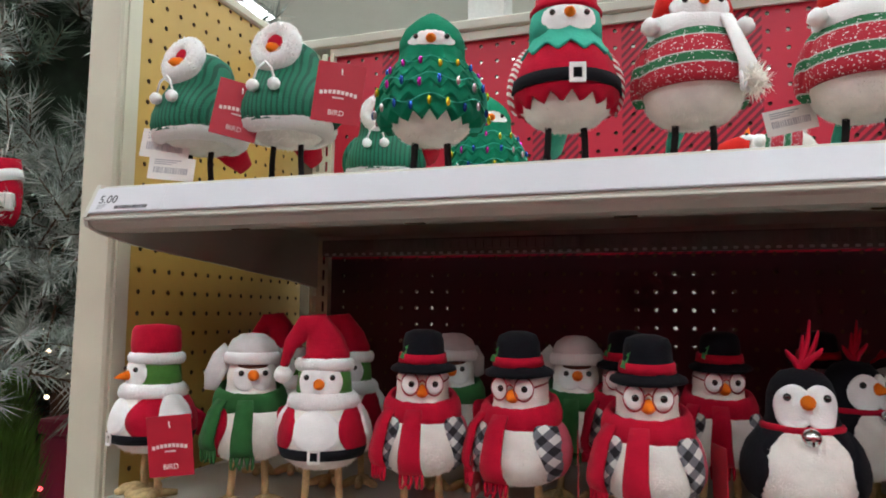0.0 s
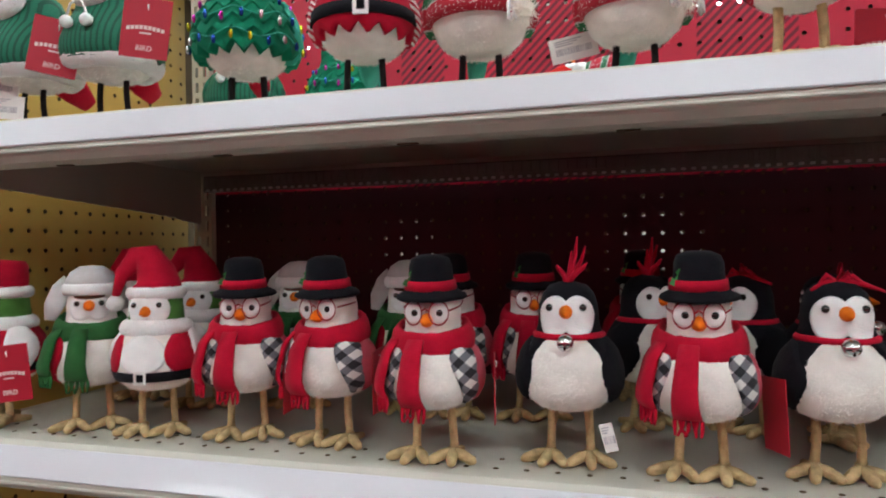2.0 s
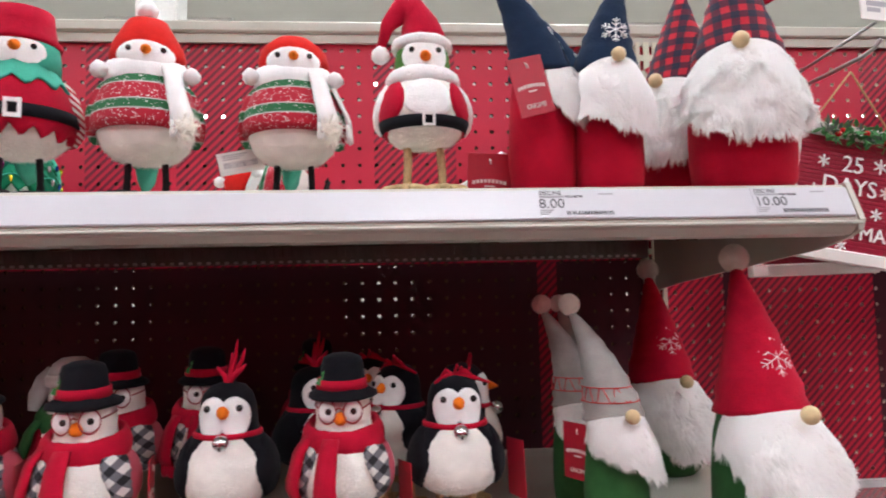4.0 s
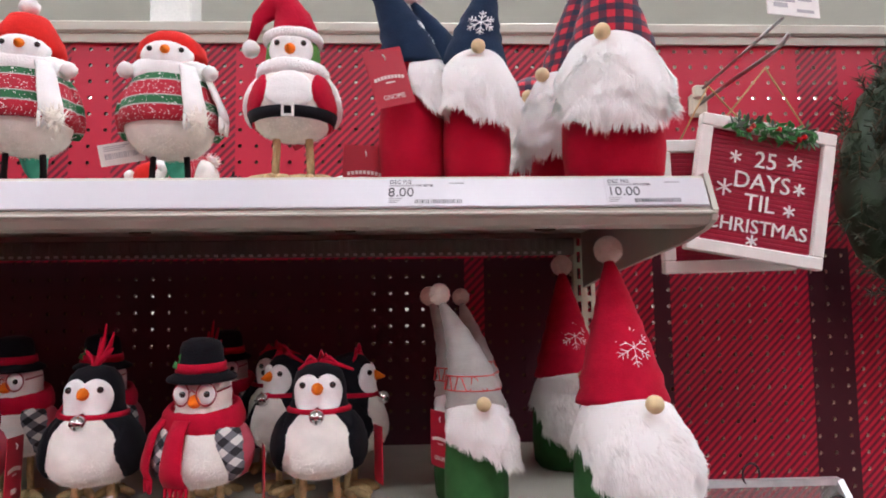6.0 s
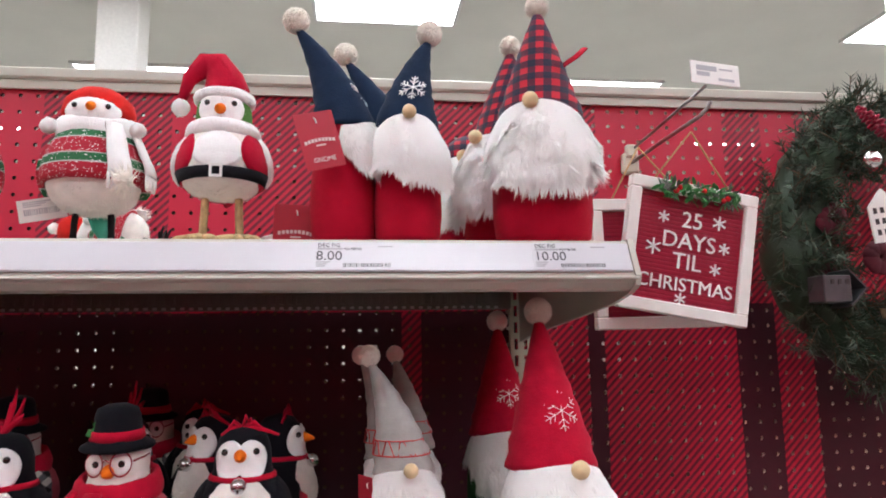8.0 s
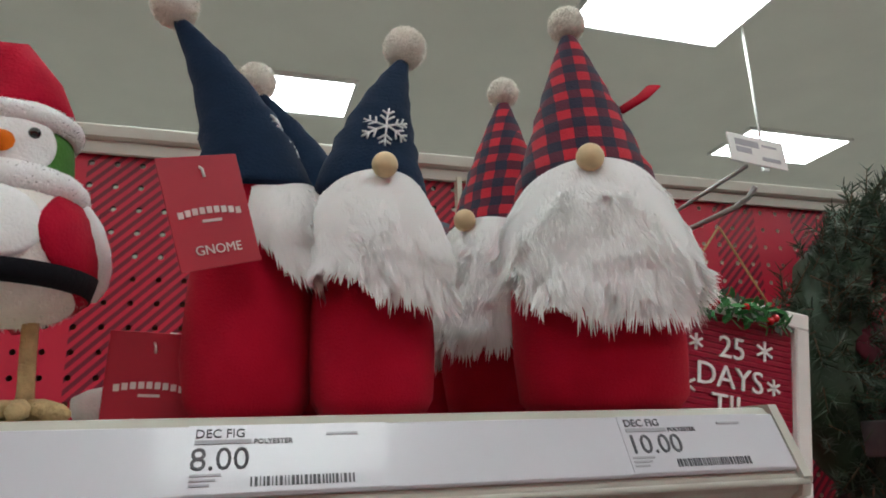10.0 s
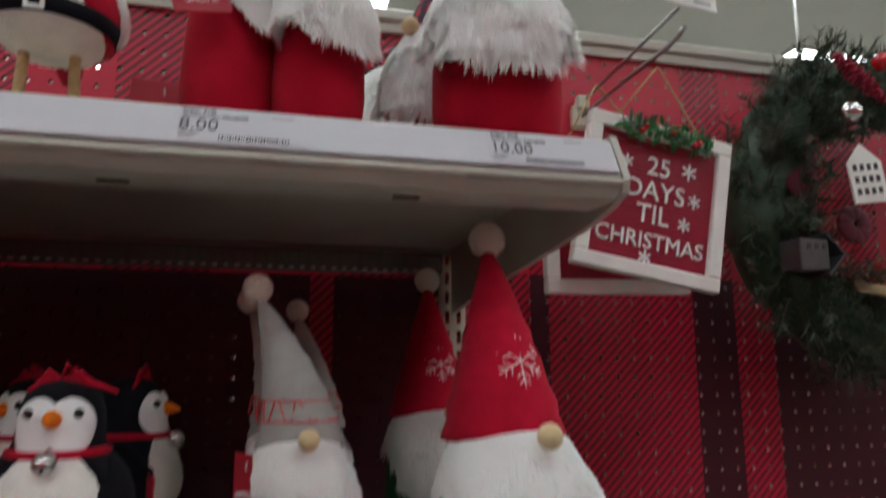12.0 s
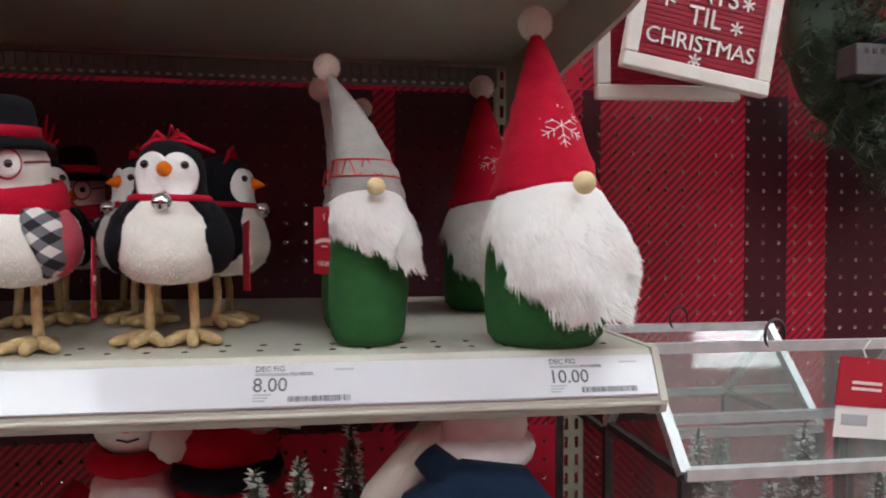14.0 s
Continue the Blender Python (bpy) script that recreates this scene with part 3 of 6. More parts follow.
# ---- felt bird figures ----
EGG = [(0.0, 0.0440), (0.016, 0.0446), (0.030, 0.0490), (0.0400, 0.0570), (0.0440, 0.0660), (0.0450, 0.0745), (0.0437, 0.0830), (0.0402, 0.0930), (0.0352, 0.1020),
       (0.0310, 0.1090), (0.0292, 0.1145), (0.0294, 0.1200), (0.0298, 0.1270), (0.0287, 0.1345), (0.0250, 0.1425), (0.0180, 0.1485), (0.0085, 0.1510), (0.0, 0.1514)]


def girth(z, prof=EGG):
    for (r0, z0), (r1, z1) in zip(prof, prof[1:]):
        if z0 <= z <= z1:
            k = (z - z0) / max(z1 - z0, 1e-6)
            k = k * k * (3 - 2 * k) * 0.5 + k * 0.5
            return r0 + (r1 - r0) * k
    return 0.0


def on_body(turn, z, off=0.0, prof=EGG):
    """A point of the body's skin; turn 0 is straight ahead (-y), in degrees to the figure's left."""
    a, r = math.radians(turn), girth(z, prof) + off
    return Vector((r * math.sin(a), -1.04 * r * math.cos(a), z))


def patch(turn, z, wide, tall, off=0.0015, slot=0, mesh=None, tip=0.0, top=0.0, prof=EGG, n=26, rings=7, lean=0.0, edge=0.0, seed=0):
    """A rounded piece of felt sewn on the body, wide in degrees, tall in metres."""
    mesh = mesh or Mesh()
    rows = []
    rng = random.Random(seed)
    rag = [1 + edge * rng.uniform(-1, 1) for _ in range(n)]
    lo, hi = prof[0][1] + 0.001, prof[-1][1] - 0.001
    for i in range(rings + 2):
        k = min(i / rings, 1.0)
        ring = []
        for j in range(n):
            a = 2 * math.pi * j / n
            u, v = k * math.sin(a) * rag[j] ** k, k * math.cos(a) * rag[j] ** k
            w = 1.0 - tip * max(0, -v) - top * max(0, v)
            zz = min(hi, max(lo, z + tall * v + lean * u * tall))
            o = off if i <= rings else -0.002
            ring.append(on_body(turn + wide * u * w, zz, o * (1 - 0.25 * k ** 6), prof))
        rows.append(ring)
    return mesh.grid(rows, slot, caps=False)


def legs(parent, mat, toe_r=0.0050, spread=0.016, height=0.050, toes=True, r=0.0037):
    for s in (-1, 1):
        g = Mesh()
        zz = [0.006 + (height - 0.006) * i / 5 for i in range(6)]
        g.tube([(s * spread + 0.0008 * math.sin(7 * i + s), 0.001 * math.cos(5 * i), z) for i, z in enumerate(zz)], [r * (1.3 if i == 0 else 1) for i in range(6)], 8)
        if toes:
            for a in (-48, -4, 40):
                ca, sa = math.sin(math.radians(a + 10 * s)), -math.cos(math.radians(a + 10 * s))
                g.tube([(s * spread, 0, 0.0065), (s * spread + ca * 0.013, sa * 0.013, 0.0062), (s * spread + ca * 0.024, sa * 0.024, 0.0042), (s * spread + ca * 0.028, sa * 0.028, 0.0036)],
                       [toe_r * 1.05, toe_r, toe_r * 0.85, toe_r * 0.45], 7)
            g.tube([(s * spread, 0, 0.006), (s * spread + 0.004 * s, 0.02, 0.0042)], [toe_r, toe_r * 0.6], 7)
        part("leg", g, mat, parent, "twine-wrapped leg with splayed toes" if mat is TWINE else "black wire leg")


def eyes(parent, z=0.134, turn=24, r=0.0032, off=0.0008, white=False):
    for s in (-1, 1):
        part("eye", Mesh().ball(on_body(s * turn, z, off), r, seg=10, rings=6), EYE, parent, "black bead eye")


def beak(parent, z=0.1285, turn=0, length=0.016, r=0.0062):
    a = on_body(turn, z, -0.002)
    d = Vector((math.sin(math.radians(turn)), -math.cos(math.radians(turn)), -0.12))
    g = Mesh().tube([a - d * 0.002, a + d * length * 0.25, a + d * length * 0.7, a + d * length], [r, r * 0.92, r * 0.5, r * 0.12], 10)
    part("beak", g, ORANGE, parent, "orange felt beak")


def wing(parent, s, mat, z=0.080, turn=68, wide=32, tall=0.029, off=0.0045, tip=0.55, lean=0.0, label=""):
    part("wing", patch(s * turn, z, wide, tall, off=off, tip=tip, lean=lean * s), mat, parent, label)


def scarf(parent, mat, z=0.107, side=-1, label="red felt scarf with fringed ends", two=True, length=0.054, hang=12):
    g = Mesh()
    rows = []
    for i in range(41):
        a = 2 * math.pi * i / 40
        sag = 0.006 * math.cos(a)
        r = girth(z) + 0.0045
        ring = []
        for j in range(10):
            b = 2 * math.pi * j / 10
            k = r + 0.0055 * math.cos(b) + 0.0012 * noise.noise((3 * math.sin(a), 3 * math.cos(a), b))
            ring.append((k * math.sin(a), -k * math.cos(a), z - sag + 0.0115 * math.sin(b) + 0.0015 * noise.noise((4 * math.sin(a), 4 * math.cos(a), 9))))
        rows.append(ring)
    g.grid(rows, caps=False)
    ends = [(side * hang, length, 0.0085)]
    if two:
        ends.append((side * (hang + 42), length * 0.9, 0.0085))
    for turn, ln, w in ends:
        rows = []
        for i in range(9):
            zz = z - ln * i / 8
            q = turn + 0.5 * math.sin(i * 0.9)
            off = 0.007 + 0.004 * (i / 8) + 0.001 * math.sin(i * 1.1)
            c = on_body(q, max(zz, 0.05), off)
            c.z = zz
            t = Vector((math.cos(math.radians(q)), math.sin(math.radians(q)), 0))
            o = Vector((math.sin(math.radians(q)), -math.cos(math.radians(q)), 0))
            ww = w * (0.95 + 0.40 * i / 8)
            rows.append([c - t * ww - o * 0.0015, c + t * ww - o * 0.0015, c + t * ww * 1.02 + o * 0.002, c + o * 0.0032, c - t * ww * 1.02 + o * 0.002])
        g.grid(rows)
        for k in range(7):
            b = c + t * ww * (k - 3) / 3.2
            g.tube([b, b + Vector((0.002 * math.sin(k * 2.1), -0.001, -0.007)), b + Vector((0.003 * math.sin(k * 3.7), -0.001, -0.012))], [0.0019, 0.0017, 0.0011], 5)
    part("scarf", g, mat, parent, label)


def holly(parent, x, y, z, s=1.0):
    g = Mesh()
    for k, a in enumerate((200, 320, 80)):
        d = Vector((math.cos(math.radians(a)), -0.3, math.sin(math.radians(a))))
        n = Vector((0, -1, 0))
        t = d.cross(n).normalized()
        p = Vector((x, y, z))
        out = []
        for u, w in ((0, 0.0), (0.18, 0.35), (0.36, 0.2), (0.56, 0.42), (0.74, 0.2), (1, 0.0)):
            out.append((u, w))
        ring = [p + d * 0.010 * s * u + t * 0.010 * s * w for u, w in out] + [p + d * 0.010 * s * u - t * 0.010 * s * w for u, w in out[-2:0:-1]]
        m = len(ring)
        g.add([q for q in ring] + [q + n * -0.0012 for q in ring], [tuple(range(m)), tuple(range(2 * m - 1, m - 1, -1))] + [(i, (i + 1) % m, m + (i + 1) % m, m + i) for i in range(m)], 0, False)
    part("holly_sprig", g, LEAF, parent, "green felt holly leaves")


def top_hat(parent):
    hat = Mesh().lathe([(0.0, 0.1405), (0.027, 0.1400), (0.0345, 0.1396), (0.0370, 0.1412), (0.0362, 0.1436), (0.0285, 0.1468), (0.0256, 0.1500), (0.0240, 0.1580), (0.0232, 0.1680), (0.0205, 0.1740), (0.0120, 0.1768), (0.0, 0.1772)], 34, wob=0.09)
    hat = part("top_hat", hat, BLACK_FELT, parent, "black felt top hat", at=pose(0, 0.002, 0, 4, 0, 0))
    part("hat_band", Mesh().lathe([(0.0240, 0.1478), (0.0280, 0.1478), (0.0266, 0.1560), (0.0232, 0.1560)], 30), RED_FELT, hat, "red felt hat band")
    holly(parent, -0.017, -0.0265, 0.155, 0.95)


def glasses(parent):
    g = Mesh()
    for s in (-1, 1):
        c = on_body(s * 22, 0.1285, 0.0060)
        m = Matrix.Translation(c) @ Matrix.Rotation(math.radians(s * 17), 4, "Z") @ Matrix.Rotation(math.radians(90), 4, "X")
        g.ring((0, 0, 0), 0.0100, 0.0008, seg=24, tube=6, at=m)
    a, b = on_body(-5, 0.1305, 0.0090), on_body(5, 0.1305, 0.0090)
    g.tube([a, (a + b) / 2 + Vector((0, 0, 0.002)), b], 0.0009, 6)
    for s in (-1, 1):
        g.tube([on_body(s * 42, 0.130, 0.005), on_body(s * 70, 0.132, 0.002), on_body(s * 95, 0.133, 0.001)], 0.0008, 6)
    part("glasses", g, GLASSES_RED, parent, "round red wire glasses")


def santa_hat(parent, mat=RED_FELT, tip=(-0.048, -0.006, 0.138), peak=0.184, label="red felt santa hat", pom=0.0085, flat=False, base=0.1405):
    g, k = Mesh(), base - 0.1405
    if flat:
        g.lathe([(0.029, base), (0.0305, base + 0.014), (0.0295, base + 0.030), (0.026, base + 0.035), (0.0, base + 0.037)], 26, wob=0.06)
    else:
        path = [Vector((0, 0.002, base)), Vector((0, 0.003, base + 0.010)), Vector((-0.002, 0.003, base + 0.019)), Vector((tip[0] * 0.25, 0.003, peak + k - 0.008)), Vector((tip[0] * 0.52, 0.001, peak + k - 0.007)),
                Vector((tip[0] * 0.82, tip[1], (peak + tip[2]) / 2 + k)), Vector(tip) + Vector((0, 0, k))]
        g.tube(path, [0.0295, 0.0285, 0.024, 0.018, 0.0125, 0.008, 0.0045], 20)
    hat = part("santa_hat", g, mat, parent, label)
    part("hat_band", fur_ring((0, 0.001, base + 0.0015), 0.0292, 0.0062, 2200, 0.0020, 13), WHITE_FELT, hat, "white plush hat band")
    if not flat:
        part("pompom", Mesh().ball((tip[0], tip[1], tip[2] + k - 0.006), pom, lump=0.12), WHITE_FELT, hat, "white pompom")


def collar(parent, z=0.1085, r=0.0080, mat=None):
    part("collar", fur_ring((0, -0.001, z), girth(z) + 0.001, r, 2400, 0.0022, 12), mat or WHITE_FELT, parent, "white plush collar")


def belt(parent, z=0.0625, buckle=PAPER, w=0.0048, square=0.0062):
    rows = []
    for i in range(49):
        t = 360 * i / 48
        rows.append([on_body(t, z - w, 0.0005), on_body(t, z - w, 0.0028), on_body(t, z + w, 0.0028), on_body(t, z + w, 0.0005)])
    b = part("belt", Mesh().grid(rows, caps=False), BLACK_FELT, parent, "black felt belt")
    c = on_body(0, z, 0.0042)
    g = Mesh()
    for lo, hi in (((-1, -1), (1, -0.62)), ((-1, 0.62), (1, 1)), ((-1, -0.62), (-0.62, 0.62)), ((0.62, -0.62), (1, 0.62))):
        g.box((c.x + lo[0] * square, c.y - 0.0012, c.z + lo[1] * square), (c.x + hi[0] * square, c.y + 0.0006, c.z + hi[1] * square))
    part("buckle", g, buckle, b, "square belt buckle")


def tail(parent, mat, z=0.078):
    g = Mesh().tube([(0, 0.036, z), (0, 0.055, z - 0.010), (0, 0.075, z - 0.022)], [0.018, 0.016, 0.009], 10, flat=0.35)
    part("tail", g, mat, parent)


def body(parent, mat, label):
    fine = [(girth(EGG[0][1] + (EGG[-1][1] - EGG[0][1]) * i / 40), EGG[0][1] + (EGG[-1][1] - EGG[0][1]) * i / 40) for i in range(41)]
    rng, hairs = random.Random(17), []
    for _ in range(4200):
        p = on_body(rng.uniform(0, 360), rng.uniform(0.0455, 0.12), -0.0002)
        out = Vector((p.x, p.y, (p.z - 0.078) * 0.9)).normalized()
        hairs.append((p, out * 0.7 + Vector((0, 0, -0.8)), 0.0019, out))
    part("body", Mesh().lathe(fine, 40, sy=1.04).strands(hairs, width=0.0003, sag=0.05, jitter=0.35, rng=rng, bits=2), mat, parent, label)


def face(parent, mat=WHITE_FELT, z=0.131, turn=22, wide=32, tall=0.0165, off=0.0018):
    g = Mesh()
    for s in (-1, 1):
        patch(s * turn, z, wide, tall, off=off, mesh=g)
    part("face", g, mat, parent, "white felt face")


ROUND = ("eye", "pupil", "beak", "bell", "bell_slot", "pompom")


def reshape(ob, slim, drop=1.0, head=1.0):
    """Slim a figure about its axis and let its lower half hang down; small round parts keep their shape."""
    for o in ob.children_recursive:
        kind = o.name.split(".")[0]
        if kind == "leg":
            continue
        vs = o.data.vertices
        lower = lambda z: z if z > 0.1 else 0.1 - (0.1 - z) * drop
        wide = lambda z: slim * (1 + (head - 1) * min(1.0, max(0.0, (z - 0.098) / 0.022)))
        if kind in ROUND:
            c = sum((v.co for v in vs), Vector()) / len(vs)
            d = Vector((c.x * (wide(c.z) - 1), c.y * (wide(c.z) - 1), lower(c.z) - c.z))
            for v in vs:
                v.co += d
        else:
            for v in vs:
                v.co = Vector((v.co.x * wide(v.co.z), v.co.y * wide(v.co.z), lower(v.co.z)))
    return ob


def mantle(parent, mat, edge, off=0.0028, label="", rag=2.5, seed=5):
    """A felt back piece round the body; edge gives height and the turn at which it ends on either side."""
    rng, rows, n = random.Random(seed), [], 44
    for i in range(15):
        k = i / 14
        z = edge[0][0] + (edge[-1][0] - edge[0][0]) * k
        for (za, ta), (zb, tb) in zip(edge, edge[1:]):
            if za <= z <= zb + 1e-9:
                t0 = ta + (tb - ta) * (z - za) / (zb - za)
        a, b = t0 + rng.uniform(-rag, rag), 360 - t0 + rng.uniform(-rag, rag)
        thin = -0.001 if i in (0, 14) else off
        rows.append([on_body(a + (b - a) * j / n, z, thin if 0 < j < n else -0.001) for j in range(n + 1)])
    return part("back", Mesh().grid(rows, closed=False, caps=False), mat, parent, label)


def bird_scarf():
    ob = empty("bird_figure", "cream felt bird in black top hat, red glasses and scarf", "bird figurine", "felt birds on the shelves")
    body(ob, WOOL, "cream wool body")
    top_hat(ob)
    for s in (-1, 1):
        c = on_body(s * 22, 0.1285, 0.0028)
        d = Vector((math.sin(math.radians(s * 18)), -math.cos(math.radians(s * 18)), 0))
        e = part("eye", Mesh().ball(c, (0.0092, 0.003, 0.0092), seg=16, rings=8), WHITE_FELT, ob, "round white felt eye")
        part("pupil", Mesh().ball(c + d * 0.0028 + Vector((0.001, 0, 0)), (0.0031, 0.0018, 0.0031), seg=10, rings=6), EYE, e, "black bead pupil")
    beak(ob, z=0.1225, r=0.0066)
    glasses(ob)
    scarf(ob, RED_FELT)
    for s in (-1, 1):
        wing(ob, s, CHECK, z=0.079, turn=60, wide=27, tall=0.026, off=0.0045, tip=0.35, lean=-0.35, label="black and white checked wing")
        part("wing_lining", patch(s * 88, 0.076, 24, 0.024, off=0.0050, tip=0.3), PINK_FELT, ob, "rose felt wing lining")
    tail(ob, PINK_FELT)
    legs(ob, TWINE)
    return reshape(ob, 0.90, head=0.90)


def bird_penguin(plume=True):
    ob = empty("penguin_figure", "black and white felt penguin, red collar, silver bell" + (", antler plume" if plume else ", red bow"), "penguin figurine", "felt birds on the shelves")
    body(ob, WOOL, "cream wool body")
    hood = Mesh().lathe([(0.0335, 0.1075), (0.0312, 0.116), (0.0312, 0.124), (0.0303, 0.133), (0.0265, 0.1425), (0.0190, 0.1495), (0.0, 0.1540)], 30)
    part("hood", hood, BLACK_FELT, ob, "black wool hood")
    mantle(ob, BLACK_FELT, ((0.0540, 96), (0.0600, 80), (0.0700, 66), (0.0850, 52), (0.0980, 40), (0.1100, 30)), label="black wool back")
    face(ob, z=0.1250, turn=23, wide=34, tall=0.0165, off=0.0040)
    eyes(ob, 0.1320, 30, 0.0031, 0.0044)
    beak(ob, 0.1290, length=0.017, r=0.0068)
    c = Mesh().ring((0, -0.001, 0.1085), girth(0.1085) + 0.0015, 0.0028, seg=36, tube=8)
    c = part("collar", c, RED_FELT, ob, "red felt collar")
    b = on_body(0, 0.1045, 0.0065)
    bell = part("bell", Mesh().ball(b, 0.0070, seg=18, rings=12), SILVER, c, "silver jingle bell")
    part("bell_slot", Mesh().box((b.x - 0.005, b.y - 0.0072, b.z - 0.001), (b.x + 0.005, b.y - 0.0045, b.z + 0.0002)).box((b.x - 0.0008, b.y - 0.0072, b.z - 0.005), (b.x + 0.0008, b.y - 0.0045, b.z + 0.0002)), EYE, c)
    g = Mesh()
    if plume:
        for x, y, z, k in ((0.010, 0.0, 0.190, 1), (0.018, 0.002, 0.182, 1), (0.004, 0.002, 0.178, 1), (-0.012, 0.0, 0.166, 1), (0.020, -0.004, 0.168, 1)):
            g.tube([(0, -0.006, 0.150), (x * 0.35, y, 0.158), (x * 0.8, y, (z + 0.160) / 2), (x, y, z)], [0.0035, 0.003, 0.0024, 0.001], 6)
        part("plume", g, RED_FELT, ob, "red felt antler plume")
    else:
        for x0, x1, z1 in ((-0.004, -0.016, 0.1570), (0.004, 0.012, 0.1590), (0.0, 0.040, 0.1500), (-0.002, -0.024, 0.1510), (0.002, 0.022, 0.1560), (0.0, 0.006, 0.1620)):
            g.tube([(x0, -0.008, 0.153), ((x0 + x1) / 2, -0.011, z1), (x1, -0.010, z1 - 0.006)], [0.0022, 0.0026, 0.0014], 7, flat=0.6)
        part("bow", g, RED_FELT, ob, "red felt bow")
    for s in (-1, 1):
        part("wing", patch(s * 80, 0.0795, 36, 0.0270, off=0.0060, tip=0.20, top=0.25, n=60, edge=0.035, seed=8 + s), BLACK_FELT, ob, "black felt wing with a ragged edge")
    tail(ob, BLACK_FELT)
    legs(ob, TWINE)
    return reshape(ob, 0.90, head=0.90)


def bird_santa(flat=False, slim=0.91):
    ob = empty("santa_bird_figure", "cream felt bird in red coat, white collar and santa hat", "bird figurine", "felt birds on the shelves")
    body(ob, WOOL, "cream wool body")
    coat = Mesh()
    for s in (-1, 1):
        patch(s * 108, 0.083, 78, 0.030, off=0.0022, mesh=coat, n=40)
    part("coat", coat, RED_FELT, ob, "red felt coat")
    part("placket", patch(0, 0.084, 34, 0.019, off=0.0016), WHITE_FELT, ob, "white felt coat front")
    hood = Mesh().lathe([(0.0325, 0.110), (0.0318, 0.116), (0.0317, 0.124), (0.0308, 0.133), (0.0270, 0.1430), (0.0195, 0.1500), (0.0, 0.1545)], 30)
    part("hood", hood, HOOD_GREEN, ob, "grass green felt hood")
    face(ob, z=0.127, turn=20, wide=30, tall=0.0145, off=0.0040)
    santa_hat(ob, flat=flat)
    eyes(ob, 0.131, 26, 0.0028, 0.0044)
    beak(ob, 0.1255, length=0.020)
    collar(ob)
    belt(ob)
    for s in (-1, 1):
        wing(ob, s, WHITE_FELT, z=0.084, turn=98, wide=24, tall=0.026, off=0.007, label="white felt wing")
    tail(ob, RED_FELT)
    legs(ob, TWINE)
    return reshape(ob, slim, head=0.90)


def bird_trapper():
    ob = empty("winter_bird_figure", "cream felt bird with a grey trapper hat and green knitted scarf", "bird figurine", "felt birds on the shelves")
    body(ob, WOOL, "cream wool body")
    hat = Mesh().lathe([(0.0300, 0.1400), (0.0320, 0.146), (0.0310, 0.155), (0.026, 0.163), (0.014, 0.169), (0.0, 0.170)], 28, wob=0.05)
    hat.tube([(-0.026, 0.006, 0.152), (-0.037, 0.006, 0.142), (-0.045, 0.004, 0.128), (-0.047, 0.002, 0.114)], [0.013, 0.015, 0.014, 0.008], 12, flat=0.45)
    hat.tube([(0.026, 0.008, 0.150), (0.034, 0.010, 0.138), (0.037, 0.012, 0.122)], [0.012, 0.013, 0.008], 12, flat=0.45)
    hat = part("trapper_hat", hat, PALE_GREY, ob, "grey felt trapper hat with ear flaps")
    part("hat_brim", Mesh().ring((0, -0.001, 0.1455), 0.0298, 0.0050, seg=34, tube=10, tall=1.25, lump=0.10), WHITE_FELT, hat, "white plush brim")
    face(ob, z=0.1275, turn=20, wide=30, tall=0.0130, off=0.0018)
    part("cap", patch(0, 0.1392, 40, 0.0034, off=0.0026), material("brown_felt", (0.10, 0.035, 0.02), **FELT), ob, "brown felt brow")
    eyes(ob, 0.1315, 26, 0.0029, 0.0032)
    beak(ob, 0.1295)
    scarf(ob, GREEN_FELT, label="green knitted scarf with fringed ends", length=0.050)
    for s in (-1, 1):
        wing(ob, s, DEEP_RED, label="deep red felt wing")
    tail(ob, DEEP_RED)
    legs(ob, TWINE)
    return reshape(ob, 0.91, head=0.88)

def shell(parent, name, mat, z0, z1, off0, off1, zig=0, amp=0.0, label="", n=72, flip=False):
    """A garment round the body between two heights, with a zigzag lower edge if zig is given."""
    rows = []
    for i in range(10):
        k = i / 9
        ring = []
        for j in range(n):
            t = 360 * j / n
            saw = abs(((t / 360 * zig) % 1) * 2 - 1) if zig else 0
            lo = z0 + amp * saw
            z = lo + (z1 - lo) * k
            ring.append(on_body(t, z, off0 + (off1 - off0) * k))
        rows.append(ring)
    inner = [on_body(360 * j / n, min(max(v.z, EGG[0][1]), EGG[-1][1]), 0.0005) for j, v in enumerate(rows[0])]
    return part(name, Mesh().grid([inner] + rows, caps=False), mat, parent, label)


def fuzz(mesh, points, slot, length, rng, sag=0.05, width=0.0006, jitter=0.15, bits=2):
    roots = []
    for p, d in points:
        d = Vector(d).normalized()
        lay = d.cross(Vector((rng.uniform(-1, 1), rng.uniform(-1, 1), rng.uniform(-1, 1)))).normalized()
        roots.append((p, d * 0.55 + lay * 0.85, length, d))
    return mesh.strands(roots, slot, width=width, sag=sag, jitter=jitter, rng=rng, bits=bits)


def fur_ring(c, R, r, n, length, seed, sx=1.0, sy=1.0, at=None):
    """A plush ring: a lumpy core with short hairs."""
    rng, g = random.Random(seed), Mesh().ring(c, R, r, seg=32, tube=10, sx=sx, sy=sy, lump=0.15, seed=seed, at=at)
    pts = []
    for _ in range(n):
        a, b = rng.uniform(0, 2 * math.pi), rng.uniform(0, 2 * math.pi)
        d = Vector((math.sin(a) * math.cos(b), -math.cos(a) * math.cos(b), math.sin(b)))
        p = Vector((c[0] + sx * R * math.sin(a), c[1] - sy * R * math.cos(a), c[2])) + d * r * 0.9
        if at is not None:
            p, d = at @ p, (at.to_3x3() @ d)
        pts.append((p, d))
    return fuzz(g, pts, 0, length, rng)


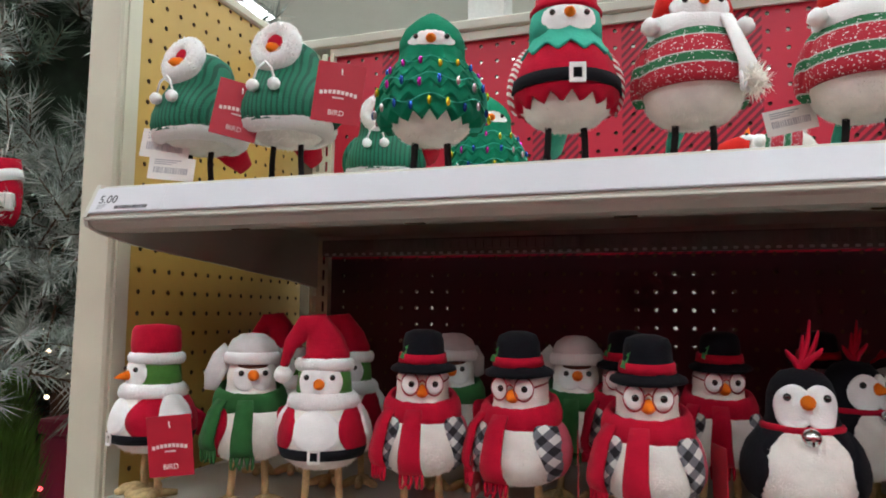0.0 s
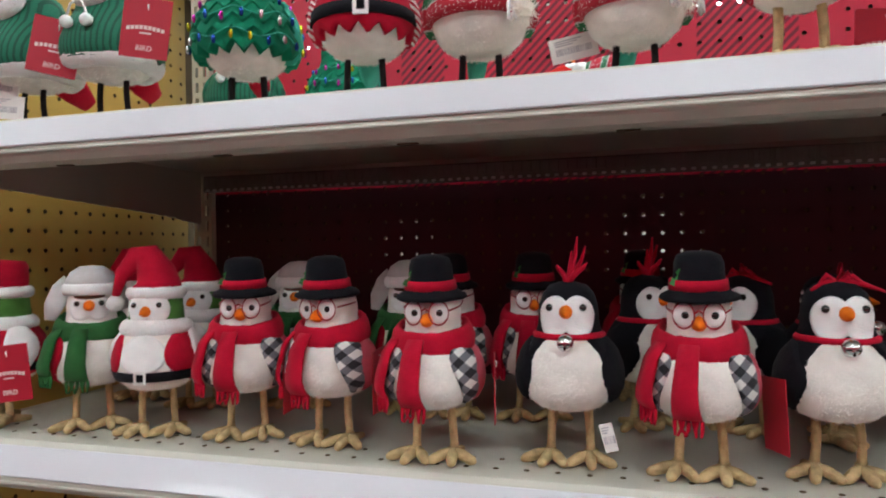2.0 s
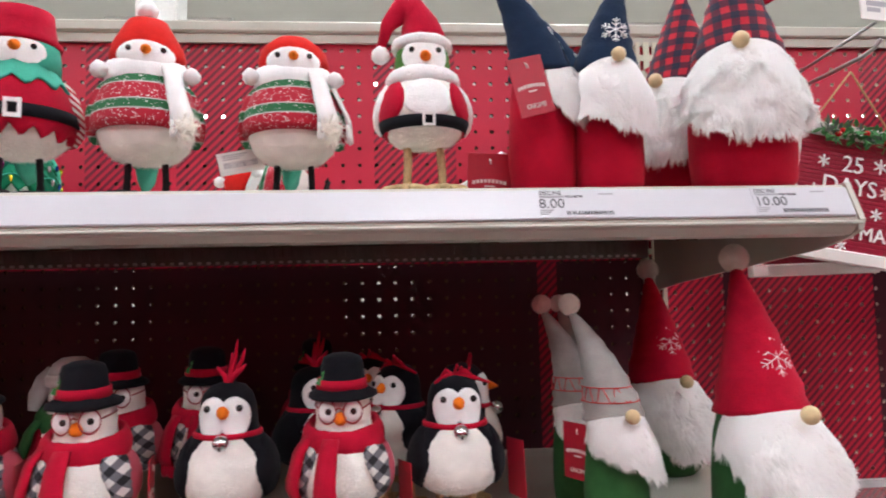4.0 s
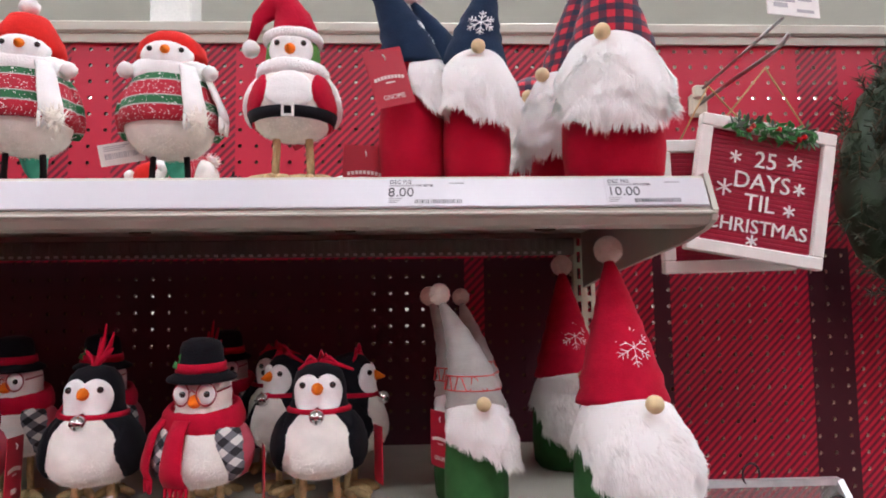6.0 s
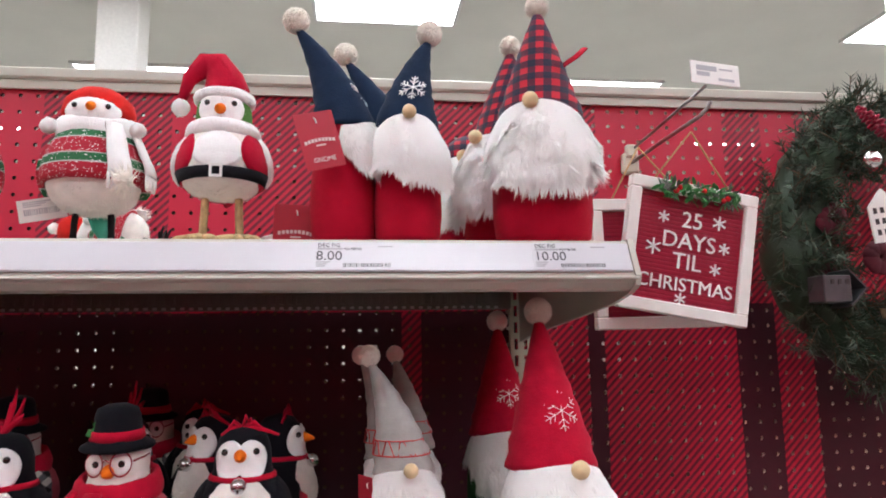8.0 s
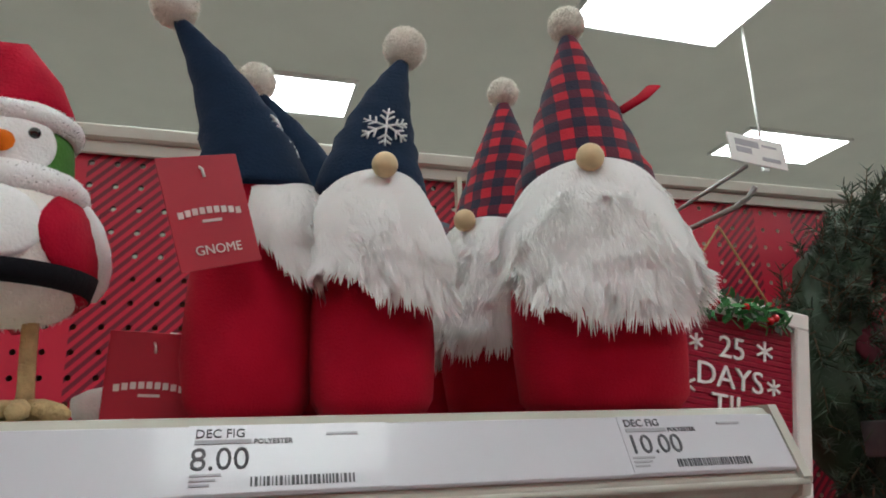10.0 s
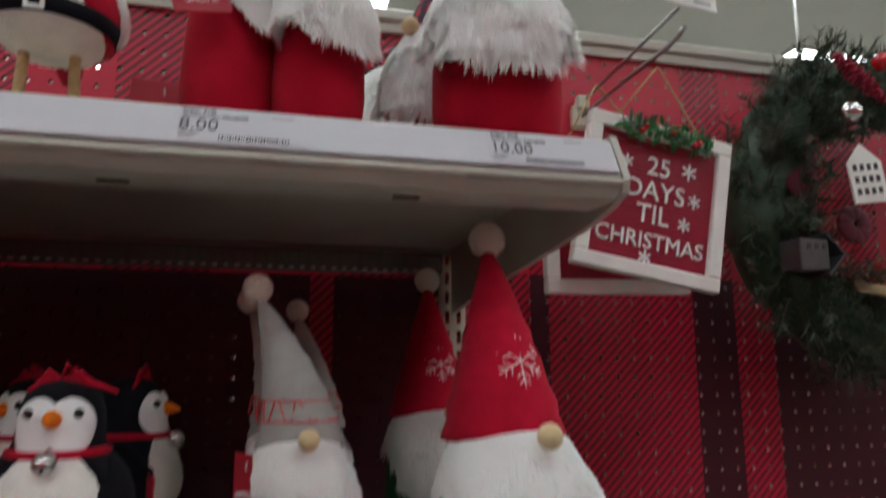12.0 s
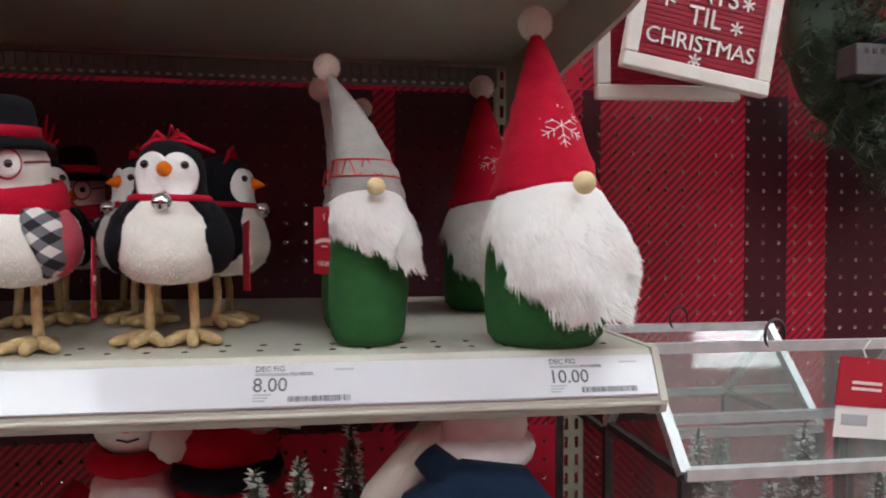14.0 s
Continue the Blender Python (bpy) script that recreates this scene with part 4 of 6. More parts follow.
def bird_hooded():
    ob = empty("hooded_bird_figure", "bird in ribbed green sweater with white fur hood", "bird figurine", "felt birds on the shelves")
    body(ob, WOOL, "cream wool body")
    shell(ob, "sweater", KNIT_PINE, 0.060, 0.150, 0.010, 0.003, label="ribbed green knitted sweater")
    part("hem", fur_ring((0, 0, 0.062), 0.0435, 0.0105, 2600, 0.0024, 5), FUR, ob, "white fur hem")
    tilt = Matrix.Translation((0, -0.030, 0.136)) @ Matrix.Rotation(math.radians(72), 4, "X")
    part("hood_trim", fur_ring((0, 0, 0), 0.0180, 0.0100, 3600, 0.0034, 6, at=tilt), FUR, ob, "white fur hood trim")
    part("face", Mesh().ball((0, -0.022, 0.136), (0.020, 0.014, 0.020)), RED_FELT, ob, "red felt face")
    g = Mesh().tube([(0, -0.034, 0.133), (0, -0.044, 0.131), (0, -0.050, 0.129)], [0.0058, 0.0045, 0.0012], 10)
    part("beak", g, ORANGE, ob, "orange felt beak")
    cord = Mesh()
    for s in (-1, 1):
        cord.tube([(0, -0.052, 0.114), (s * 0.008, -0.054, 0.107), (s * 0.012, -0.054, 0.096)], 0.0012, 6)
    part("cord", cord, WHITE_FELT, ob, "white hood cord")
    for s in (-1, 1):
        part("pompom", Mesh().ball((s * 0.012, -0.055, 0.091), 0.0062, lump=0.1), WHITE_FELT, ob, "white pompom")
        wing(ob, s, KNIT_PINE, z=0.086, turn=96, wide=22, tall=0.026, off=0.016, label="green knitted sleeve")
    tail(ob, DEEP_RED, 0.065)
    legs(ob, BLACK_LEG, toe_r=0.0022, height=0.050, r=0.0030)
    return reshape(ob, 0.94, 1.06)


def bird_tree():
    ob = empty("tree_bird_figure", "bird dressed as green Christmas tree with tiny coloured bulbs", "bird figurine", "felt birds on the shelves")
    body(ob, WOOL, "cream wool body")
    for z0, off in ((0.060, 0.0130), (0.071, 0.0125), (0.082, 0.0118), (0.093, 0.0105), (0.104, 0.0090)):
        shell(ob, "felt_tier", PINE_FELT, z0 - 0.003, z0 + 0.022, off, off * 0.42, zig=17, amp=0.008, label="green felt tier cut into leaf points", n=136)
    part("hood", Mesh().lathe([(0.0345, 0.118), (0.0345, 0.135), (0.029, 0.147), (0.018, 0.157), (0.006, 0.165), (0.0, 0.167)], 28), PINE_FELT, ob, "green felt hood")
    part("face", patch(0, 0.131, 52, 0.0105, off=0.0048), WHITE_FELT, ob, "white felt face")
    eyes(ob, 0.132, 27, 0.0027, 0.0055)
    beak(ob, 0.130, length=0.019)
    rng = random.Random(11)
    tones = [material("bulb_tone", c, rough=0.15, metal=0.7, vary=0.05) for c in ((0.45, 0.02, 0.35), (0.55, 0.55, 0.03), (0.6, 0.08, 0.02), (0.5, 0.5, 0.5), (0.02, 0.1, 0.4))]
    for z, off, n in ((0.068, 0.0140, 13), (0.086, 0.0130, 12), (0.104, 0.0108, 10)):
        wire = Mesh().tube([on_body(-110 + 220 * i / 40, z + 0.003 + 0.003 * math.sin(i * 0.7), off) for i in range(41)], 0.0005, 5)
        part("light_string", wire, TEAL_FELT, ob, "thin bulb string")
        for i in range(n):
            c = on_body(-105 + 210 * i / (n - 1), z - 0.001 + 0.002 * math.sin(i * 2.2), off + 0.0018)
            part("bulb", Mesh().ball(c, (0.0023, 0.0023, 0.0038), seg=8, rings=6), tones[rng.randrange(5)], ob, "tiny shiny coloured bulb")
    for s in (-1, 1):
        wing(ob, s, TEAL_FELT if s > 0 else PINE_FELT, z=0.084, turn=92, wide=20, tall=0.028, off=0.014, label="green felt wing")
    tail(ob, DEEP_RED, 0.068)
    legs(ob, BLACK_LEG, toe_r=0.0022, height=0.050, r=0.0034)
    return reshape(ob, 0.93, 1.17)


def bird_elf():
    ob = empty("elf_bird_figure", "bird in red elf tunic, black belt and mint collar", "bird figurine", "felt birds on the shelves")
    body(ob, WOOL, "cream wool body")
    shell(ob, "tunic", RED_FELT, 0.056, 0.108, 0.006, 0.003, zig=15, amp=0.009, label="red felt tunic with zigzag hem")
    shell(ob, "collar", TEAL_FELT, 0.095, 0.124, 0.0065, 0.003, zig=11, amp=0.009, label="mint felt zigzag collar")
    part("hood", Mesh().lathe([(0.0345, 0.112), (0.0345, 0.128), (0.0325, 0.139), (0.026, 0.148), (0.0, 0.155)], 28), TEAL_FELT, ob, "mint felt hood")
    face(ob, z=0.128, turn=19, wide=33, tall=0.014, off=0.0045)
    cap_ = Mesh().lathe([(0.0335, 0.138), (0.0345, 0.142), (0.0305, 0.146), (0.0285, 0.158), (0.0275, 0.170), (0.0, 0.172)], 26, wob=0.06)
    part("cap", cap_, RED_FELT, ob, "red felt cap")
    eyes(ob, 0.131, 27, 0.0027, 0.0052)
    beak(ob, 0.131, length=0.019)
    rows = []
    for i in range(49):
        t = 360 * i / 48
        rows.append([on_body(t, 0.070, 0.005), on_body(t, 0.070, 0.0078), on_body(t, 0.0795, 0.0072), on_body(t, 0.0795, 0.005)])
    b = part("belt", Mesh().grid(rows, caps=False), BLACK_FELT, ob, "black felt belt")
    c, g = on_body(4, 0.0747, 0.0085), Mesh()
    q = 0.0072
    for lo, hi in (((-1, -1), (1, -0.55)), ((-1, 0.55), (1, 1)), ((-1, -0.55), (-0.55, 0.55)), ((0.55, -0.55), (1, 0.55))):
        g.box((c.x + lo[0] * q, c.y - 0.0014, c.z + lo[1] * q), (c.x + hi[0] * q, c.y + 0.0008, c.z + hi[1] * q))
    part("buckle", g, WHITE_FELT, b, "white square buckle")
    for s in (-1, 1):
        wing(ob, s, CANDY, z=0.084, turn=96, wide=20, tall=0.027, off=0.011, label="candy-striped felt wing")
    tail(ob, TEAL_FELT, 0.062)
    legs(ob, BLACK_LEG, toe_r=0.0022, height=0.052, r=0.0030)
    return reshape(ob, 0.93, 1.15)


def bird_sweater(beanie=True):
    ob = empty("sweater_bird_figure", "bird in glittery striped sweater, red hat and white scarf", "bird figurine", "felt birds on the shelves")
    body(ob, WOOL, "cream wool body")
    shell(ob, "sweater", SWEATER, 0.067, 0.124, 0.0055, 0.0045, label="red and green striped glitter sweater")
    hat = Mesh().lathe([(0.0350, 0.126), (0.0348, 0.134), (0.0325, 0.143), (0.0270, 0.153 if beanie else 0.149), (0.019, 0.166 if beanie else 0.155), (0.0, 0.172 if beanie else 0.157)], 28, wob=0.06)
    hat = part("knit_hat", hat, material("coral_red_knit", (0.58, 0.018, 0.014), vary=0.15, **FELT), ob, "coral red knitted hat")
    part("face", patch(0, 0.128, 50, 0.014, off=0.0062, n=30), WHITE_FELT, ob, "white felt face")
    eyes(ob, 0.131, 25, 0.0027, 0.0068)
    beak(ob, 0.131, length=0.020)
    for s in (-1, 1):
        part("pompom", Mesh().ball((s * 0.041, -0.018, 0.114), 0.0078, lump=0.15), WHITE_FELT, hat, "white pompom")
    if beanie:
        part("pompom", Mesh().ball((0.0, 0.0, 0.178), 0.0095, lump=0.15), WHITE_FELT, hat, "white pompom")
    scarf(ob, WHITE_FELT, z=0.1165, side=1, label="white knitted scarf", two=not beanie, length=0.046, hang=34)
    part("scarf_tassel", fur_ring(on_body(36, 0.066, 0.016), 0.004, 0.005, 240, 0.012, 9), CREAM_FUR, ob, "white yarn tassel")
    for s in (-1, 1):
        wing(ob, s, SWEATER, z=0.086, turn=100, wide=22, tall=0.026, off=0.010, label="striped knitted sleeve")
    tail(ob, TEAL_FELT, 0.06)
    legs(ob, BLACK_LEG, toe_r=0.0022, height=0.052, r=0.0030)
    return reshape(ob, 0.94, 1.22)


# ---- plush gnomes, one mesh each ----
def gnome(name, label, cloth, hat_cloth, R, H, hat_r, tip, beard, nose, pom, flake=None, zigzag=False, seed=1, wood=None, stitch=None):
    g, rng = Mesh(), random.Random(seed)
    g.lathe([(0.0, 0.0), (R * 0.80, 0.0005), (R * 0.94, 0.008), (R, H * 0.25), (R * 0.98, H * 0.5), (R * 0.9, H * 0.78), (R * 0.78, H), (0.0, H * 1.04)], 34, 0, wob=0.035, seed=seed)
    base, tip = Vector((0, 0, H * 0.98)), Vector(tip)
    path, rad, n = [], [], 14
    for i in range(n + 1):
        k = i / n
        p = base.lerp(tip, k) + Vector((tip.x * (k * k - k) * 0.7, tip.y * (k * k - k) * 0.6, 0))
        wrinkle = 0.0016 * math.sin(i * 2.6 + seed) if 0 < i < n else 0
        path.append(p)
        rad.append(hat_r * ((1 - k) ** 0.92 * 0.93 + 0.07) + wrinkle * (1 - k))
    g.tube([path[0] - Vector((0, 0, 0.004))] + path, [rad[0] * 1.01] + rad, 26, 1)
    # the beard: a padded apron over the front, then clumped hair
    top, hem, thick, length, lean = beard
    u0, u1 = hem[0][0], hem[-1][0]

    def low_edge(u):
        for (a, za), (b, zb) in zip(hem, hem[1:]):
            if u <= b:
                k = (u - a) / (b - a)
                k = k * k * (3 - 2 * k)
                return za + (zb - za) * k
        return hem[-1][1]

    def apron(u, v, lift=1.0):
        """v runs from the hem (0) up to the hat (1)."""
        zl = low_edge(u)
        e = (u - u0) / (u1 - u0)
        brow = top - 0.30 * (top - zl) * (2 * e - 1) ** 2
        z = zl + (brow - zl) * v
        pad = thick * max(0.0, math.sin(math.pi * min(1, max(0, 0.03 + 0.94 * e)))) ** 0.55 * (0.35 + 0.65 * math.sin(math.pi * (0.14 + 0.84 * v))) * (1 + 0.35 * lean * (e - 0.4))
        r = R * (1.0 - 0.22 * max(0.0, z / H - 0.5) * 2) + pad * lift
        a = math.radians(u)
        return Vector((r * math.sin(a), -r * math.cos(a), z))

    g.grid([[apron(u0 + (u1 - u0) * i / 30, j / 14, 0.80) for i in range(31)] for j in range(15)], 2, closed=False, caps=False)
    roots = []
    for _ in range(int(25000 * R / 0.047)):
        u, v = rng.uniform(u0, u1), rng.random() ** 0.75
        p = apron(u, v, 0.78)
        out = (apron(u, v, 1.3) - apron(u, v, 0.0)).normalized()
        cell = Vector((round(p.x / 0.009), round(p.y / 0.009), round(p.z / 0.012)))
        tuft = noise.noise_vector(cell * 7.31)
        wave = noise.noise_vector(p * 34 + Vector((seed, 0, 0)))
        curl = noise.noise_vector(p * 95 + Vector((0, seed, 0)))
        way = out * 0.23 + Vector((lean * 0.35, 0, -0.55)) + tuft * 0.16 + wave * 0.48 + curl * 0.28
        if v > 0.93:
            way = out * 0.22 + Vector((0, 0, -0.60)) + tuft * 0.3
        roots.append((p, way, length * (0.34 + 0.30 * (1 - v) + 0.25 * max(0.0, 0.25 - v) * 4) * (0.8 if v > 0.86 else 1.0), out))
    g.strands(roots, 2, width=0.0008, sag=0.16, jitter=0.10, rng=rng, bits=3)
    g.ball((nose[0], nose[1], nose[2]), nose[3], 3, seg=14, rings=10)
    ball = Vector(tip) + Vector((0, 0, pom * 0.45))
    g.ball(ball, pom * 0.86, 4, seg=16, rings=10, lump=0.2, seed=seed)
    hairs = []
    for _ in range(4200):
        d = Vector((rng.gauss(0, 1), rng.gauss(0, 1), rng.gauss(0, 1))).normalized()
        hairs.append((ball + d * pom * 0.8, d))
    fuzz(g, hairs, 4, pom * 0.22, rng, width=0.00045)
    if flake:
        k, turn, size = flake
        tall = (tip - base).length

        def on_hat(u, v):
            """A point of the hat's skin, u across and v up from the middle of the stitching."""
            q = (k + v / tall) * n
            i = min(n - 1, int(q))
            p, r = path[i].lerp(path[i + 1], q - i), rad[i] + (rad[i + 1] - rad[i]) * (q - i)
            a = math.radians(turn) + u / r
            return p + Vector((math.sin(a), -math.cos(a), 0.12)) * (r + 0.0004)

        thin = 0.00042 if cloth is GREEN_FELT else 0.00062
        for a in range(6):
            d, w = (math.sin(math.radians(60 * a)), math.cos(math.radians(60 * a))), math.radians(60 * a)
            g.tube([on_hat(d[0] * size * q / 6, d[1] * size * q / 6) for q in range(7)], thin, 5, 5)
            for f, ln in ((0.42, 0.34), (0.70, 0.28)):
                for sg in (-1, 1):
                    c = w + sg * math.radians(50)
                    g.tube([on_hat(size * (d[0] * f + math.sin(c) * ln * q / 3), size * (d[1] * f + math.cos(c) * ln * q / 3)) for q in range(4)], thin, 5, 5)
    if hat_cloth is PLAID_HAT:
        g.tube([(0.026, -0.006, 0.185), (0.040, -0.010, 0.192), (0.048, -0.008, 0.200)], [0.006, 0.0065, 0.006], 8, 0, flat=0.2)
    if zigzag:
        for z0, amp in ((0.14, 0.0), (0.27, 0.0), (0.205, 0.06)):
            pts = []
            for j in range(27):
                a = -110 + 220 * j / 26
                k = z0 + (amp if j % 4 < 2 else -amp)
                i = int(k * n)
                p, r = path[i].lerp(path[i + 1], k * n - i), rad[i] + (rad[i + 1] - rad[i]) * (k * n - i)
                pts.append(p + Vector((math.sin(math.radians(a)), -math.cos(math.radians(a)), 0)) * (r + 0.0004))
            g.tube(pts, 0.0006, 5, 5)
    return tagged(link(name, g, [cloth, hat_cloth, FUR, WOOD_NOSE, CREAM_FUR, stitch or WHITE_FELT]), label, "gnome doll", "plush gnomes on the shelves")


RED_THREAD = material("red_thread", (0.55, 0.05, 0.05), rough=0.8, vary=0.1)


def red_gnome():
    return gnome("gnome_doll", "large plush gnome, red snowflake hat, white beard, green body", GREEN_FELT, RED_FELT, 0.047, 0.118, 0.0425, (0.006, 0.040, 0.249),
                 (0.120, ((-84, 0.090), (-60, 0.074), (-35, 0.050), (-8, 0.032), (22, 0.025), (58, 0.031), (90, 0.058)), 0.029, 0.019, 0.55), (0.004, -0.064, 0.118, 0.0080), 0.0155, (0.33, 6, 0.0185), seed=2)


def grey_gnome():
    return gnome("gnome_doll", "small plush gnome, grey hat, white beard, green body", GREEN_FELT, GREY_FELT, 0.0300, 0.114, 0.0285, (-0.027, 0.030, 0.209),
                 (0.115, ((-84, 0.100), (-50, 0.090), (-10, 0.078), (30, 0.064), (62, 0.060), (90, 0.082)), 0.018, 0.016, 0.2), (-0.002, -0.042, 0.116, 0.0066), 0.0115, None, True, seed=3, stitch=RED_THREAD)


def blue_gnome(tip=(0.025, 0.014, 0.216), seed=4):
    return gnome("gnome_doll", "small plush gnome, navy snowflake hat, white beard, red body", DEEP_RED, NAVY_FELT, 0.0325, 0.122, 0.0310, tip,
                 (0.122, ((-84, 0.094), (-50, 0.072), (-5, 0.059), (38, 0.055), (62, 0.064), (84, 0.092)), 0.022, 0.017, 0.15), (-0.002, -0.040, 0.121, 0.0066), 0.0148, (0.30, 0, 0.0145), seed=seed)


def plaid_gnome(tip=(0.0, 0.012, 0.254), seed=5):
    return gnome("gnome_doll", "large plush gnome, red and navy checked hat, white beard", DEEP_RED, PLAID_HAT, 0.050, 0.136, 0.0435, tip,
                 (0.138, ((-88, 0.094), (-60, 0.068), (-25, 0.052), (5, 0.050), (40, 0.051), (64, 0.062), (88, 0.092)), 0.025, 0.018, 0.1), (-0.004, -0.054, 0.135, 0.0078), 0.0140, seed=seed)


# ---- hanging tags and labels ----
def card(name, label, w, h, word="", color=None, at=None):
    """A thin red card with a pale printed line, hanging from a figure; stands in the x-z plane, facing -y."""
    ob = empty(name, label, "product tag", "red tags on the figures", at)
    part("card", Mesh().box((-w / 2, -0.0004, -h), (w / 2, 0.0004, 0), bevel=0.0002), color or TAG_RED, ob, "red card")
    n = 9
    for i in range(n):
        k = (i + 0.5) / n * 2 - 1
        s = w * 0.038
        part("print_bar", Mesh().box((k * w * 0.40 - s, -0.0010, -h * 0.50 - w * 0.03 + w * 0.05 * k * k * -1), (k * w * 0.40 + s * 0.7, -0.00045, -h * 0.50 + w * 0.05 - w * 0.05 * k * k)), TAG_INK, ob)
    part("print_bar", Mesh().box((-w * 0.12, -0.0009, -h * 0.60), (w * 0.12, -0.00045, -h * 0.575)), TAG_INK, ob)
    if word:
        ink = Mesh()
        merge(ink, letters(word, w * 0.16, "CENTER"), 0, pose(0, -0.0008, -h * 0.88))
        part("word", ink, TAG_INK, ob, "printed word")
    part("tie", Mesh().tube([(0, 0.0, -h * 0.10), (0.0005, -0.0018, -h * 0.13), (0.001, -0.0012, -h * 0.2)], 0.0007, 5), PAPER, ob, "white plastic tie")
    return ob


def paper_label(w, h, at):
    ob = empty("barcode_label", "white paper label printed with a barcode", "label", "", at)
    part("sheet", Mesh().box((-w / 2, -0.0003, -h), (w / 2, 0.0003, 0)), PAPER, ob)
    rng, x, k = random.Random(int(w * 1e5)), -w * 0.38, Mesh()
    while x < w * 0.36:
        b = rng.choice((0.0004, 0.0008, 0.0012))
        k.box((x, -0.0006, -h * 0.72), (x + b, -0.00035, -h * 0.45))
        x += b + rng.choice((0.0006, 0.001))
    tagged(part("barcode", k, FAINT, ob, "grey barcode"), kind="stuff")
    for i in range(3):
        part("print_bar", Mesh().box((-w * 0.38, -0.0006, -h * (0.16 + 0.09 * i)), (w * (0.2 - 0.1 * i), -0.00035, -h * (0.12 + 0.09 * i))), FAINT, ob)
    return ob

# ---- figures on the shelves ----
def place(ob, spots):
    """Stand the first at the first spot and copies at the others: x, y, shelf, turn."""
    for i, (x, y, z, a) in enumerate(spots):
        m = pose(x, y, z, 0, 0, a)
        if i == 0:
            ob.matrix_basis = m
        else:
            copy_thing(ob, m)


L, U = LOW + 0.0002, UP + 0.0002
place(bird_santa(True), [(0.034, 0.052, L, -26)])
place(bird_trapper(), [(0.149, 0.056, L, 38), (0.315, 0.20, L, 15), (0.452, 0.20, L, 12)])
place(bird_santa(), [(0.233, 0.053, L, 18), (0.098, 0.195, L, 20), (0.20, 0.17, L, 15)])
place(bird_scarf(), [(0.330, 0.063, L, 20), (0.424, 0.061, L, -5), (0.532, 0.037, L, 5), (0.749, 0.043, L, -3), (0.592, 0.20, L, 12), (0.70, 0.32, L, 0), (0.505, 0.19, L, 0)])
place(bird_penguin(), [(0.646, 0.057, L, 2), (0.708, 0.19, L, 35)])
place(bird_penguin(False), [(0.850, 0.065, L, 3), (0.870, 0.175, L, 80), (0.80, 0.19, L, -40), (0.765, 0.30, L, 0)])
place(red_gnome(), [(1.131, 0.036, L, 4), (1.137, 0.285, L, 2)])
place(grey_gnome(), [(0.996, 0.050, L, 8), (0.989, 0.139, L, 8), (1.014, 0.215, L, -20)])

place(bird_hooded(), [(0.072, 0.060, U, -8), (0.182, 0.055, U, 4)])
place(bird_tree(), [(0.334, 0.066, U, 18)])
place(bird_elf(), [(0.466, 0.050, U, 16)])
place(bird_sweater(), [(0.572, 0.060, U, 16)])
place(bird_sweater(False), [(0.703, 0.075, U, 8)])
place(bird_santa(), [(0.826, 0.052, U, 3)])
place(blue_gnome(), [(1.001, 0.046, U, 2)])
place(blue_gnome((-0.0065, 0.048, 0.224), 7), [(0.940, 0.058, U, 80), (0.987, 0.130, U, 72)])
place(plaid_gnome(), [(1.137, 0.054, U, -20), (1.125, 0.158, U, -48)])
place(plaid_gnome((0.05, 0.085, 0.150), 6), [(1.095, 0.255, U, -12)])

hang = card("product_tag", "red card tag on a bird, pale print", 0.044, 0.056, "BIRD")
hang.matrix_basis = pose(0.270, 0.004, 1.602, 0, 7, 22)
for x, y, z, a, b in ((0.158, 0.012, 1.597, 10, 40), (0.100, -0.004, 1.276, -6, 14)):
    copy_thing(hang, pose(x, y, z, 0, a, b))
g_tag = card("product_tag", "red card tag on a gnome, pale print", 0.038, 0.052, "GNOME")
g_tag.matrix_basis = pose(0.912, 0.002, 1.616, 0, -17, 22)
for x, y, z, a, b, k in ((0.385, 0.055, 1.27, 0, 95, 0), (0.475, 0.050, 1.275, 0, 98, 0), (0.585, 0.040, 1.275, 4, 102, 0), (0.905, 0.060, 1.275, 4, 104, 0),
                         (0.802, 0.045, 1.262, 6, 104, 0), (0.964, 0.058, 1.287, 0, -62, 0), (0.893, 0.085, 1.548, 2, 5, 0)):
    copy_thing(hang if x < 0.9 else g_tag, pose(x, y, z, 0, a, b))
paper_label(0.056, 0.030, pose(0.050, 0.035, 1.563, 0, 9, 10))
paper_label(0.052, 0.024, pose(0.062, 0.030, 1.533, 0, 6, 10))
paper_label(0.042, 0.022, pose(0.648, 0.090, 1.553, 0, -12, 10))
paper_label(0.010, 0.022, pose(0.678, 0.010, 1.228, 0, -14, 5))


# birds tipped over behind the front row
def tipped(ob, x, y, z, a, size=1.0):
    lying = copy_thing(ob, Matrix.Translation((x, y, z)) @ Matrix.Rotation(math.radians(a + 180), 4, "Z") @ Matrix.Rotation(math.radians(-82), 4, "X") @ Matrix.Scale(size, 4))
    for o in list(lying.children):
        if o.name.startswith("tail"):
            bpy.data.objects.remove(o)


by_name = {o.name: o for o in bpy.data.objects}
copy_thing(by_name["hooded_bird_figure"], pose(0.183, 0.295, U, 0, 0, 12))
copy_thing(by_name["tree_bird_figure"], pose(0.316, 0.335, U, 0, 0, 25))
tipped(by_name["sweater_bird_figure"], 0.722, 0.262, UP + 0.034, -90, 0.74)


